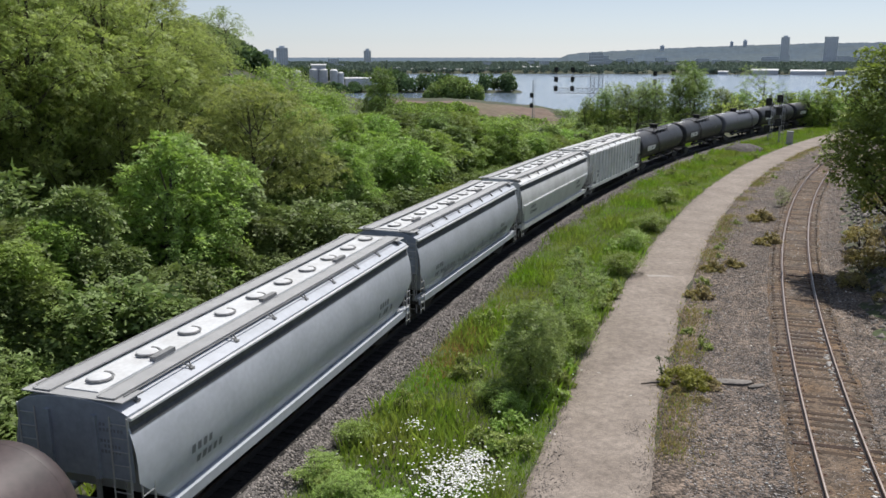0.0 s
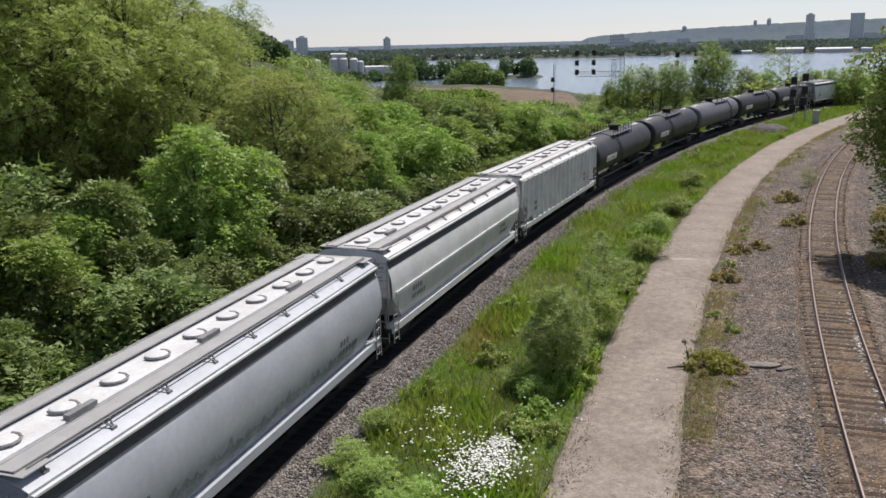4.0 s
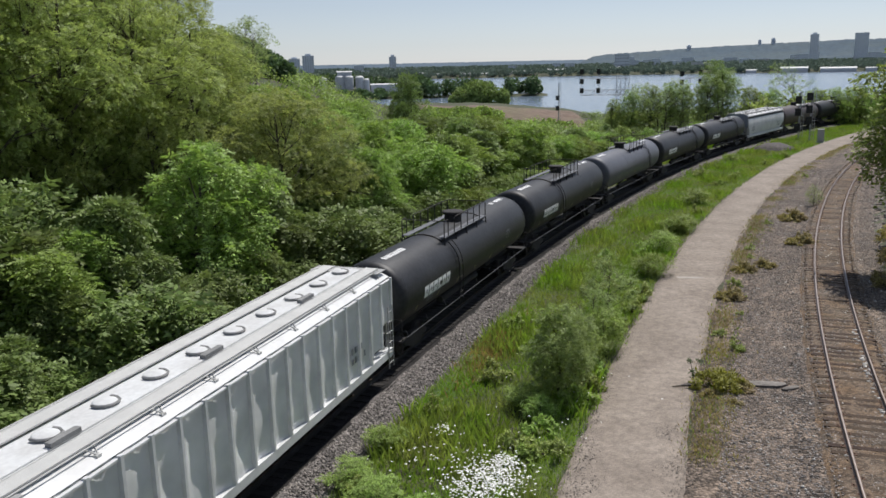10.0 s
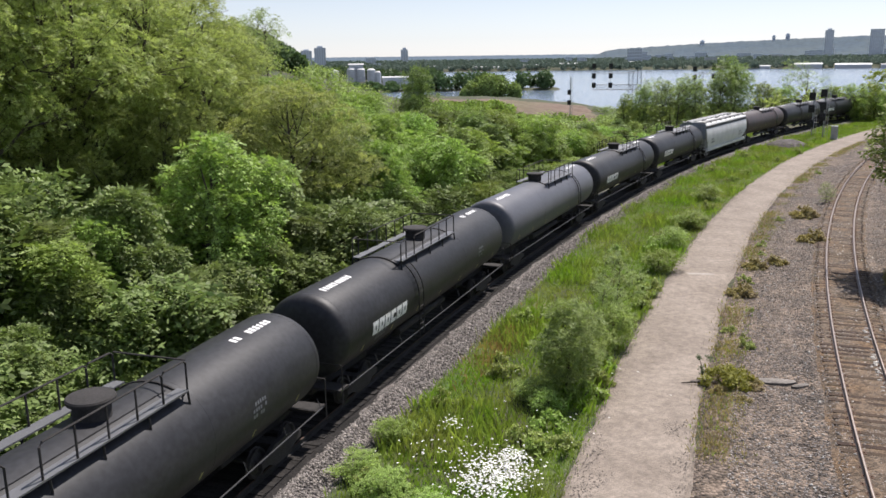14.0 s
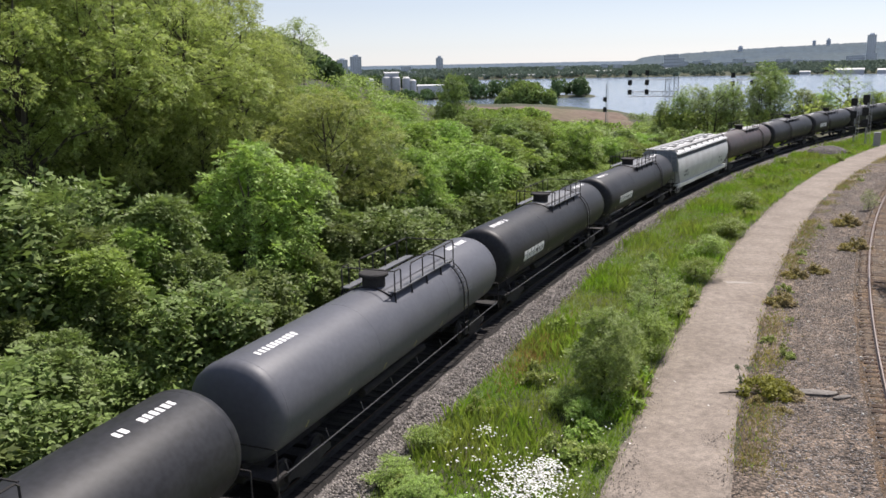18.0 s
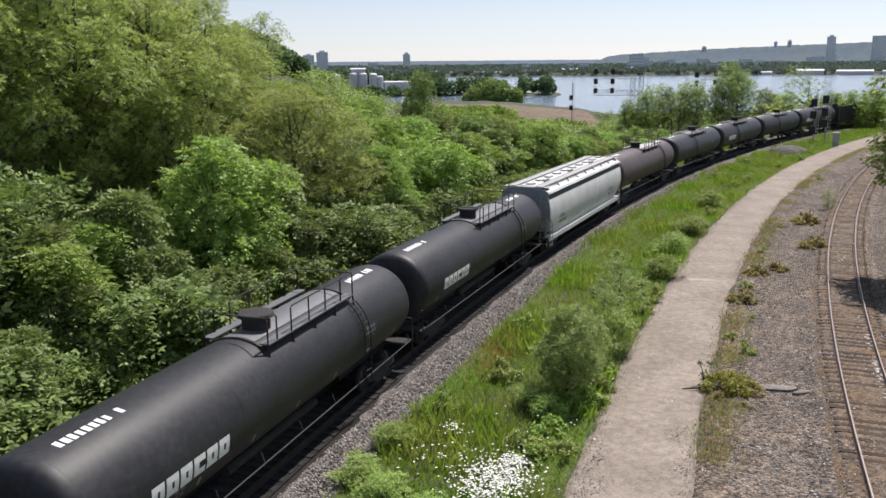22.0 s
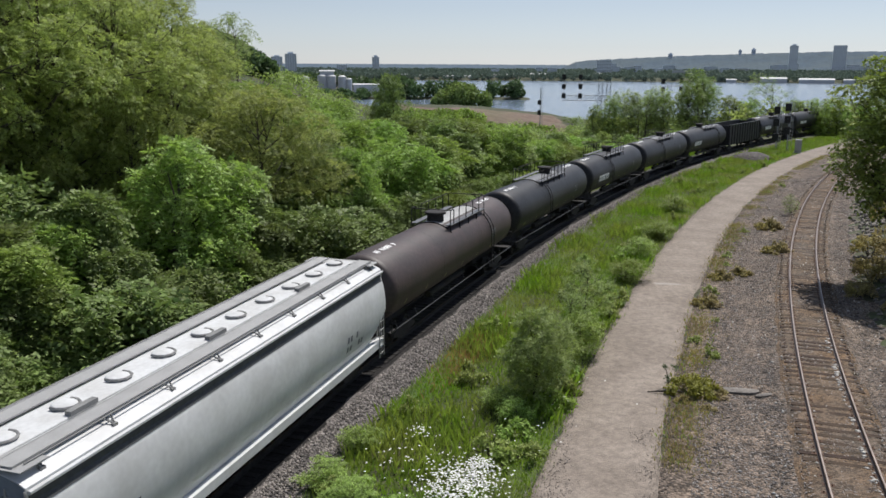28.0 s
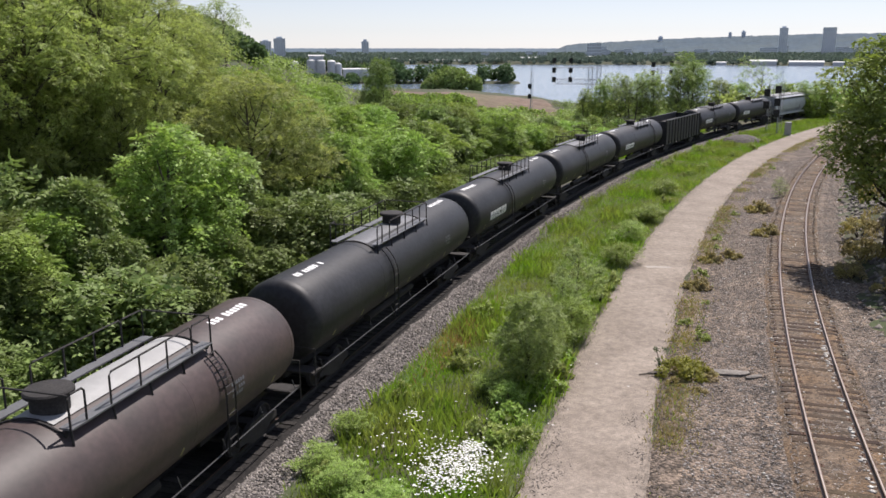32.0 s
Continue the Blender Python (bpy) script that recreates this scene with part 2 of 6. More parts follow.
M = dict(
    ground=mat("soil_and_scrub", (0.055, 0.075, 0.028), 0.95, var=0.35, scale=0.15, fine=2.5, bump=0.4, col2=(0.075, 0.066, 0.04)),
    verge=mat("grassy_verge", (0.07, 0.115, 0.025), 0.95, var=0.3, scale=0.3, fine=4.0, bump=0.5, col2=(0.12, 0.12, 0.05)),
    path=mat("gravel_path", (0.226, 0.188, 0.155), 0.95, var=0.20, scale=0.42, fine=3.0, bump=0.4, col2=(0.296, 0.250, 0.209), pebble=18.0, contrast=0.16),
    yard=mat("dusty_gravel", (0.182, 0.140, 0.107), 0.95, var=0.3, scale=0.45, fine=2.2, bump=1.0, col2=(0.112, 0.089, 0.073), pebble=9.0, depth=0.08, contrast=0.8),
    ballast=mat("crushed_ballast", (0.155, 0.140, 0.132), 0.95, var=0.3, scale=0.8, fine=4.0, bump=1.0, col2=(0.105, 0.093, 0.087), pebble=12.0, depth=0.06),
    stone=mat("ballast_stone", (0.25, 0.225, 0.205), 0.9, var=0.25, scale=2.0, fine=20.0, bump=0.3, island=0.8),
    yardstone=mat("brown_grey_stone", (0.34, 0.31, 0.285), 0.9, var=0.25, scale=2.0, fine=20.0, bump=0.3, island=0.75),
    pathstone=mat("worn_path_stone", (0.255, 0.22, 0.19), 0.9, var=0.2, scale=2.0, fine=20.0, bump=0.3, island=0.4),
    wornlime=mat("worn_limestone_dust", (0.40, 0.36, 0.32), 0.95, var=0.15, scale=2.0, fine=12.0, bump=0.2),
    palestone=mat("pale_limestone_chip", (0.62, 0.60, 0.56), 0.9, var=0.15, scale=2.0, fine=20.0, bump=0.2, island=0.3),
    brownbed=mat("rust_stained_ballast", (0.155, 0.100, 0.057), 0.95, var=0.3, scale=0.5, fine=3.0, bump=0.9, col2=(0.125, 0.098, 0.075), pebble=14.0, depth=0.04),
    # ballast with the train's shadow put into its colour
    shadebed=mat("shade_darkened_ballast", (0.030, 0.027, 0.026), 0.95, var=0.4, scale=0.9, fine=10.0, bump=0.9, col2=(0.016, 0.015, 0.014), spec=0.25),
    rubble=mat("bank_rubble", (0.22, 0.20, 0.18), 0.95, var=0.3, scale=1.0, fine=8.0, bump=0.6, island=0.5),
    rail=mat("worn_rail_steel", (0.115, 0.072, 0.050), 0.5, 0.25, var=0.3, scale=2.0, fine=30.0, bump=0.1),
    railhead=mat("bright_rail_head", (0.36, 0.31, 0.285), 0.45, 0.5, var=0.2, scale=2.0, fine=30.0, bump=0.05),
    tie=mat("weathered_timber", (0.080, 0.053, 0.034), 0.95, var=0.35, scale=1.5, fine=14.0, bump=0.6, obj=0.35),
    # sleeper timber blackened likewise for the shadow under the cars
    shadetie=mat("shade_blackened_timber", (0.028, 0.024, 0.021), 0.9, var=0.35, scale=1.5, fine=14.0, bump=0.6, obj=0.35),
    rust=mat("rusty_steel", (0.13, 0.075, 0.05), 0.85, 0.2, var=0.35, scale=3.0, fine=25.0),
    wash=mat("sprayed_dark_wash", (0.20, 0.22, 0.26), 0.6, var=0.3, scale=1.5, fine=9.0, bump=0, col2=(0.33, 0.35, 0.38)),
    reflect=mat("dull_yellow_reflector", (0.42, 0.40, 0.18), 0.6, var=0.15),
    white=mat("white_car_paint", (0.68, 0.69, 0.69), 0.52, var=0.06, scale=0.7, fine=5.0, bump=0.04, col2=(0.58, 0.585, 0.58)),
    sheet=mat("glossy_dented_white_paint", (0.80, 0.80, 0.79), 0.28, var=0.04, scale=0.7, fine=1.2, bump=0.2, col2=(0.62, 0.625, 0.62), depth=0.05),
    grey=mat("grey_car_paint", (0.47, 0.495, 0.54), 0.5, var=0.06, scale=0.6, fine=5.0, bump=0.04, col2=(0.41, 0.435, 0.475)),
    # car paint darkened for ends turned away from the sun
    endshade=mat("shade_darkened_end_grey", (0.25, 0.28, 0.325), 0.5, var=0.12, scale=0.8, fine=6.0, bump=0.04, col2=(0.21, 0.235, 0.27)),
    roofw=mat("pale_roof_paint", (0.66, 0.67, 0.67), 0.6, var=0.08, scale=1.2, fine=8.0, bump=0.05, col2=(0.56, 0.56, 0.55)),
    # near-black tone for the shade below the hopper eaves
    eaveshade=mat("painted_eave_shade", (0.09, 0.095, 0.10), 0.8, var=0.2, scale=1.0, fine=8.0, bump=0.05),
    grate=mat("galvanized_grating", (0.40, 0.40, 0.395), 0.7, 0.2, var=0.12, scale=2.0, fine=60.0, bump=0.3),
    palegrate=mat("pale_grating", (0.56, 0.56, 0.54), 0.7, 0.1, var=0.1, scale=2.0, fine=60.0, bump=0.3),
    hatch=mat("weathered_hatch_steel", (0.27, 0.27, 0.265), 0.7, 0.2, var=0.2, scale=3.0, fine=30.0),
    black=mat("black_tank_paint", (0.021, 0.0215, 0.025), 0.52, var=0.3, scale=0.8, fine=6.0, bump=0.03, col2=(0.027, 0.0275, 0.031), spec=0.36),
    dgrey=mat("faded_grey_tank_paint", (0.108, 0.112, 0.130), 0.5, var=0.08, scale=0.7, fine=6.0, bump=0.03, col2=(0.096, 0.100, 0.117), spec=0.4),
    brown=mat("brown_tank_paint", (0.072, 0.049, 0.047), 0.55, var=0.18, scale=0.7, fine=6.0, bump=0.03, col2=(0.05, 0.038, 0.036)),
    under=mat("grimy_underframe", (0.034, 0.031, 0.030), 0.85, var=0.35, scale=2.0, fine=20.0),
    handrail=mat("worn_grey_handrail", (0.065, 0.065, 0.068), 0.6, 0.2, var=0.2, scale=3.0, fine=20.0, bump=0.0),
    mark=mat("white_lettering_paint", (0.86, 0.86, 0.85), 0.6, var=0.06, scale=3.0, fine=20.0, bump=0.0),
    dmark=mat("dark_lettering_paint", (0.16, 0.17, 0.19), 0.6, var=0.06, scale=3.0, fine=20.0, bump=0.0),
    platform=mat("platform_plate", (0.16, 0.163, 0.172), 0.55, 0.3, var=0.12, scale=2.0, fine=40.0, bump=0.2),
    leaf_a=mat("bright_leaves", (0.28, 0.375, 0.095), 0.55, var=0.16, scale=0.5, fine=2.0, bump=0, island=0.45, obj=0.28, trans=0.29, spec=0.26),
    leaf_b=mat("mid_green_leaves", (0.225, 0.30, 0.09), 0.55, var=0.16, scale=0.5, fine=2.0, bump=0, island=0.45, obj=0.16, trans=0.27, spec=0.26),
    leaf_c=mat("olive_leaves", (0.32, 0.375, 0.12), 0.55, var=0.12, scale=0.5, fine=2.0, bump=0, island=0.45, obj=0.12, trans=0.38, spec=0.3),
    leaf_e=mat("deep_maple_leaves", (0.215, 0.265, 0.065), 0.55, var=0.15, scale=0.5, fine=2.0, bump=0, island=0.45, obj=0.1, trans=0.3, spec=0.26),
    # darker copy of the mid green, shade worked into the colour
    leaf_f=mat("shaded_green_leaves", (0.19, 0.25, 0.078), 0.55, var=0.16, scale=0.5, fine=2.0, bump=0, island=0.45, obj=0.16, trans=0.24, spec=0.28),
    leaf_g=mat("blue_green_leaves", (0.27, 0.345, 0.12), 0.55, var=0.14, scale=0.8, fine=3.0, bump=0, island=0.3, obj=0.15, trans=0.4, spec=0.3),
    leaf_h=mat("yellow_green_weed_leaves", (0.27, 0.27, 0.055), 0.6, var=0.15, scale=1.0, fine=4.0, bump=0, island=0.3, trans=0.35, spec=0.3),
    # leaf green lightened and cooled to carry the haze over the water
    farwood=mat("haze_paled_woodland", (0.135, 0.18, 0.14), 0.95, var=0.12, scale=0.02, fine=0.1, bump=0, island=0.25, trans=0.2),
    # aerial haze is mixed into both ridge colours as blue
    ridge=mat("haze_blue_escarpment", (0.047, 0.080, 0.112), 0.95, var=0.25, scale=0.006, fine=0.05, bump=0.3, col2=(0.062, 0.092, 0.108)),
    farridge=mat("haze_blue_ridge", (0.075, 0.115, 0.155), 0.95, var=0.06, scale=0.002, fine=0.02, bump=0),
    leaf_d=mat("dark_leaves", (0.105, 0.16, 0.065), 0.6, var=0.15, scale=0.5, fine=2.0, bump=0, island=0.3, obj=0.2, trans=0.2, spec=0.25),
    bark=mat("grey_brown_bark", (0.075, 0.062, 0.050), 0.95, var=0.3, scale=3.0, fine=25.0, bump=0.6),
    grass=mat("meadow_grass", (0.205, 0.345, 0.045), 0.7, var=0.2, scale=0.28, fine=3.0, bump=0, island=0.32, trans=0.34, col2=(0.265, 0.315, 0.075)),
    dry=mat("dry_weeds", (0.34, 0.30, 0.105), 0.8, var=0.2, scale=0.5, fine=3.0, bump=0, island=0.35, trans=0.35, col2=(0.30, 0.245, 0.145)),
    parched=mat("parched_grass", (0.36, 0.25, 0.11), 0.8, var=0.2, scale=0.5, fine=3.0, bump=0, island=0.3, trans=0.3),
    petal=mat("white_petals", (0.80, 0.80, 0.76), 0.7, var=0.05, scale=2.0, fine=9.0, bump=0, island=0.1),
    dirt=mat("bare_brown_earth", (0.17, 0.118, 0.088), 0.95, var=0.25, scale=0.06, fine=0.7, bump=0.4, col2=(0.15, 0.125, 0.075)),
    signal=mat("black_signal_enamel", (0.015, 0.015, 0.016), 0.6, var=0.2),
    galv=mat("galvanized_mast_steel", (0.36, 0.37, 0.38), 0.5, 0.4, var=0.15),
    concrete=mat("pale_concrete", (0.55, 0.56, 0.57), 0.9, var=0.12, scale=0.05, fine=0.5, bump=0.1),
    # cladding and glass bleached bluish, distance haze put into the colour
    tower=mat("haze_paled_tower_cladding", (0.68, 0.74, 0.82), 0.8, var=0.15, scale=0.02, fine=0.3, bump=0),
    glass=mat("haze_paled_window_glass", (0.42, 0.47, 0.55), 0.2, var=0.2, scale=0.05, fine=0.4, bump=0),
)


def water_material():
    m = mat("lake_water", (0.19, 0.25, 0.33), 0.12, var=0.12, scale=0.004, fine=0.35, bump=0.0, spec=0.6)
    nt = m.node_tree
    b = nt.nodes["Principled BSDF"]
    tc, ns, bp = nt.nodes.new("ShaderNodeTexCoord"), nt.nodes.new("ShaderNodeTexNoise"), nt.nodes.new("ShaderNodeBump")
    mp = nt.nodes.new("ShaderNodeMapping")
    mp.inputs["Scale"].default_value = (0.5, 1.4, 1)
    ns.inputs["Scale"].default_value, ns.inputs["Detail"].default_value = 0.9, 4.0
    bp.inputs["Strength"].default_value, bp.inputs["Distance"].default_value = 1.0, 0.13
    nt.links.new(tc.outputs["Object"], mp.inputs["Vector"])
    nt.links.new(mp.outputs["Vector"], ns.inputs["Vector"])
    nt.links.new(ns.outputs["Fac"], bp.inputs["Height"])
    nt.links.new(bp.outputs["Normal"], b.inputs["Normal"])
    return m


M["water"] = water_material()


# ---------------------------------------------------------------- mesh tools
class Mesh:
    """Collects vertices and faces; every solid is added to the same mesh."""
    def __init__(self):
        self.v, self.f = [], []

    def add(self, verts, faces, m=None):
        k = len(self.v)
        self.v += [tuple(m @ Vector(p)) for p in verts] if m else [tuple(p) for p in verts]
        self.f += [tuple(i + k for i in f) for f in faces]
        return self

    def box(self, x0, x1, y0, y1, z0, z1, m=None, c=0.0):
        """A box; c chamfers its long top and side edges."""
        if c <= 0:
            v = [(x, y, z) for x in (x0, x1) for y in (y0, y1) for z in (z0, z1)]
            return self.add(v, [(0, 1, 3, 2), (4, 6, 7, 5), (0, 4, 5, 1), (2, 3, 7, 6), (0, 2, 6, 4), (1, 5, 7, 3)], m)
        ring = [(y0 + c, z0), (y1 - c, z0), (y1, z0 + c), (y1, z1 - c), (y1 - c, z1), (y0 + c, z1), (y0, z1 - c), (y0, z0 + c)]
        return self.loft([[(x, y, z) for y, z in ring] for x in (x0, x1)], True, m)

    def loft(self, rings, caps=True, m=None, closed=True):
        n, v, f = len(rings[0]), [p for r in rings for p in r], []
        for i in range(len(rings) - 1):
            for j in range(n if closed else n - 1):
                a, b = i * n + j, i * n + (j + 1) % n
                f.append((a, b, b + n, a + n))
        if caps:
            f += [tuple(range(n))[::-1], tuple((len(rings) - 1) * n + j for j in range(n))]
        return self.add(v, f, m)

    def tube(self, points, r, n=6, caps=True, m=None):
        """A round bar along points; r is one radius or one for each point."""
        pts = [Vector(p) for p in points]
        rr = r if isinstance(r, (list, tuple)) else [r] * len(pts)
        rings = []
        for i, p in enumerate(pts):
            d = (pts[min(i + 1, len(pts) - 1)] - pts[max(i - 1, 0)]).normalized()
            up = Vector((0, 0, 1)) if abs(d.z) < 0.9 else Vector((1, 0, 0))
            a = d.cross(up).normalized()
            b = a.cross(d)
            rings.append([p + (a * math.cos(2 * math.pi * k / n) + b * math.sin(2 * math.pi * k / n)) * rr[i] for k in range(n)])
        return self.loft(rings, caps, m)

    def disc_stack(self, profile, n=24, axis="z", m=None):
        """A turned solid from (radius, height) pairs."""
        rings = []
        for r, h in profile:
            ring = []
            for k in range(n):
                a = 2 * math.pi * k / n
                c, s = r * math.cos(a), r * math.sin(a)
                ring.append({"z": (c, s, h), "y": (c, h, s), "x": (h, c, s)}[axis])
            rings.append(ring)
        return self.loft(rings, True, m)

    def data(self, name, smooth=0.0):
        me = bpy.data.meshes.new(name)
        me.from_pydata(self.v, [], self.f)
        bm = bmesh.new()
        bm.from_mesh(me)
        bmesh.ops.recalc_face_normals(bm, faces=bm.faces)
        if smooth:
            for f in bm.faces:
                f.smooth = True
            lim = radians(smooth)
            for e in bm.edges:
                if len(e.link_faces) == 2 and e.calc_face_angle(0) > lim:
                    e.smooth = False
        bm.to_mesh(me)
        bm.free()
        return me


def part(name, mesh, material, parent=None, label="", m=None, smooth=0.0, kind=""):
    """Links a Mesh (or mesh data) as one object under a thing or a part."""
    me = mesh.data(name, smooth) if isinstance(mesh, Mesh) else mesh
    if material and not me.materials:
        me.materials.append(M[material])
    ob = new(name, me)
    if parent:
        ob.parent = parent
    if m:
        ob.matrix_basis = m
    return tagged(ob, label=label, kind=kind)


def thing(name, label, category, group="", kind="", m=None):
    ob = new(name)
    if m:
        ob.matrix_basis = m
    return tagged(ob, label, category, group, kind)


def quads(name, verts, n_per, material, smooth=False):
    """Mesh data from an array of separate faces with n_per corners each."""
    verts = np.asarray(verts, dtype=np.float32).reshape(-1, 3)
    k = len(verts) // n_per
    me = bpy.data.meshes.new(name)
    me.vertices.add(len(verts))
    me.vertices.foreach_set("co", verts.ravel())
    me.loops.add(len(verts))
    me.loops.foreach_set("vertex_index", np.arange(len(verts), dtype=np.int32))
    me.polygons.add(k)
    me.polygons.foreach_set("loop_start", np.arange(0, len(verts), n_per, dtype=np.int32))
    me.polygons.foreach_set("loop_total", np.full(k, n_per, dtype=np.int32))
    me.update(calc_edges=True)
    me.materials.append(M[material])
    return me


# ---------------------------------------------------------------- plan
# Both tracks and the path are arcs about one centre: s runs along the train's track, q is metres to the right of it.
RAD, S_HEAD = 358.0, 17.34
CX, CY = -5.15 + RAD * math.cos(radians(S_HEAD)), 27.5 - RAD * math.sin(radians(S_HEAD))


def at(s, q, z=0.0):
    a = radians(S_HEAD) + s / RAD
    r = RAD - q
    return Vector((CX - r * math.cos(a), CY + r * math.sin(a), z))


def heading(s):
    return S_HEAD + math.degrees(s / RAD)


def plan(x, y):
    """s and q of a place (arrays too)."""
    r = np.hypot(x - CX, y - CY)
    a = np.arctan2(y - CY, -(x - CX))
    return (a - radians(S_HEAD)) * RAD, RAD - r


def step(a, b, x):
    t = np.clip((x - a) / (b - a), 0, 1)
    return t * t * (3 - 2 * t)


WATER = -8.0


def height(x, y):
    """Height of the ground."""
    s, q = plan(x, y)
    dist = np.hypot(x, y)
    bear = np.degrees(np.arctan2(x, y))
    # wooded hillside beyond the train, falling away to low ground at the far end
    side = 1 - step(-36, -8, x) * step(70, 110, y)
    hill = np.clip((-q - 6) * 0.30, 0, 11) * (1 - step(75, 190, s)) * side
    low = -3.6 * step(8, 24, -q) * step(50, 95, s) * (1 - side)
    # rough bank beside the second track
    bank = np.clip((q - 20.9) * 0.5, 0, 7) * (1 - step(75, 130, s))
    bumps = 0.12 * np.sin(x * 0.7 + 1.3) * np.sin(y * 0.53) + 0.07 * np.sin(x * 1.9) * np.sin(y * 1.7 + 0.5)
    wild = np.clip(np.maximum(-q - 5, q - 21.5) / 4, 0, 1)
    z = -0.42 + hill + low + bank + bumps * (0.15 + 0.85 * wild)
    z = z + 4.0 * step(200, 240, y) * (1 - 0.55 * step(0, 34, x)) * step(-26, -14, x) * (1 - step(28, 40, x))
    # the shore and the lake bed
    shore = y - (264 - 0.1 * x)
    shore = np.minimum(shore, -q - 62)
    z = z + (-12.0 - z) * step(0, 40, shore)
    # low wooded spit
    spit = np.exp(-((dist - 540) / 26) ** 4) * step(-26, -20, bear) * (1 - step(5.0, 6.2, bear))
    z = np.maximum(z, -12 + 5.2 * spit)
    west = step(-5.0, -8.0, bear) * step(560, 680, dist)
    z = np.maximum(z, -12 + 8.0 * west)
    # the town across the water and the escarpment behind it
    far = step(1290, 1340, dist)
    land = -12 + 8.0 * far
    return np.maximum(z, np.where(dist > 1200, land, -12))


def ground():
    def axis(lo, hi, fine_lo, fine_hi, fine, grow):
        v = list(np.arange(fine_lo, fine_hi + 0.01, fine))
        d = fine
        while v[-1] < hi:
            d *= grow
            v.append(v[-1] + d)
        d = fine
        while v[0] > lo:
            d *= grow
            v.insert(0, v[0] - d)
        return np.array(v)
    xs, ys = axis(-4700, 4700, -70, 110, 1.5, 1.07), axis(-600, 4900, 8, 260, 1.5, 1.05)
    X, Y = np.meshgrid(xs, ys)
    Z = height(X, Y)
    me = bpy.data.meshes.new("ground")
    nx, ny = len(xs), len(ys)
    idx = np.arange(nx * ny).reshape(ny, nx)
    f = np.stack([idx[:-1, :-1], idx[:-1, 1:], idx[1:, 1:], idx[1:, :-1]], -1).reshape(-1, 4)
    me.from_pydata(np.stack([X, Y, Z], -1).reshape(-1, 3).tolist(), [], f.tolist())
    me.polygons.foreach_set("use_smooth", np.ones(len(f), dtype=bool))
    me.materials.append(M["ground"])
    tagged(new("ground", me), "scrubby green and brown ground sloping to the lake", "ground", kind="structure")
    w = Mesh().add([(-4700, 180, WATER), (4700, 180, WATER), (4700, 4200, WATER), (-4700, 4200, WATER)], [(0, 1, 2, 3)])
    tagged(part("water", w, "water"), "calm pale blue harbour water", "lake", kind="structure")


ground()


R2 = 17.65      # q of the second track
Z0 = -0.325     # foot of the sleepers' beds below the rail heads


def strip(name, s0, s1, profile, material, label, category, ds=1.0, edge=0.0, seed=0):
    """A bed along the arcs: profile is (q, z) from left to right; edge frays its outer lines."""
    n = int((s1 - s0) / ds) + 1
    v, f = [], []
    for i in range(n):
        s = s0 + (s1 - s0) * i / (n - 1)
        for j, (q, z) in enumerate(profile):
            w = edge * (noise.noise((s * 0.45, j * 7.1, seed)) + 0.6 * noise.noise((s * 1.7, j * 3.3, seed))) if j in (0, 1, len(profile) - 2, len(profile) - 1) else 0
            v.append(at(s, q + w, Z0 + z + 0.02 * noise.noise((s * 0.8, q, seed))))
    k = len(profile)
    for i in range(n - 1):
        for j in range(k - 1):
            a = i * k + j
            f.append((a, a + 1, a + k + 1, a + k))
    me = bpy.data.meshes.new(name)
    me.from_pydata(v, [], f)
    me.polygons.foreach_set("use_smooth", np.ones(len(f), dtype=bool))
    me.materials.append(M[material])
    return tagged(new(name, me), label, category, kind="structure")


def lin(a, b, n):
    return [a + (b - a) * i / (n - 1) for i in range(n)]


strip("track_bed", -45, 330, [(-2.6, -0.3), (-1.9, 0.04), (-1.5, 0.115), (0, 0.115), (1.5, 0.115), (1.9, 0.06), (2.9, -0.14), (3.3, -0.4)], "ballast", "grey crushed-stone ballast under the train", "ballast", edge=0.12, seed=1)
# near-black band that deepens the train's shadow on the ballast
strip("main_track_bed", -45, 330, [(-1.75, -0.05), (-1.5, 0.125)] + [(q, 0.135) for q in lin(-1.2, 1.0, 5)] + [(1.3, 0.13), (1.52, 0.122), (1.66, 0.05)], "shadebed", "ballast between the main track's sleepers, blackened for the train's shade", "ballast", edge=0.1, seed=7)
strip("verge", -30, 200, [(2.3, -0.35), (2.7, -0.16)] + [(q, -0.12 - 0.05 * math.sin(q * 1.4)) for q in lin(3.2, 8.4, 8)] + [(8.9, -0.10), (9.4, -0.3)], "verge", "green grassy verge between the train and the path", "verge", edge=0.25, seed=4)
strip("gravel_yard", -30, 150, [(12.0, -0.3), (12.3, -0.07)] + [(q, -0.03 + 0.03 * math.sin(q * 2)) for q in lin(12.8, 15.4, 7)] + [(16.2, 0.03), (R2, 0.05), (19.1, 0.03)] + [(q, -0.04 + 0.03 * math.sin(q * 2.3)) for q in lin(19.5, 20.6, 4)] + [(21.2, 0.05), (21.8, -0.3)], "yard", "dusty brown-grey gravel around the second track", "gravel", edge=0.3, seed=2)
strip("path", -30, 190, [(8.75, -0.3), (8.95, -0.06)] + [(q, -0.03 + 0.05 * (1 - ((q - 10.6) / 1.7) ** 2)) for q in lin(9.2, 12.0, 9)] + [(12.25, -0.06), (12.45, -0.3)], "path", "pale compacted gravel foot and cycle path", "path", edge=0.26, seed=3)


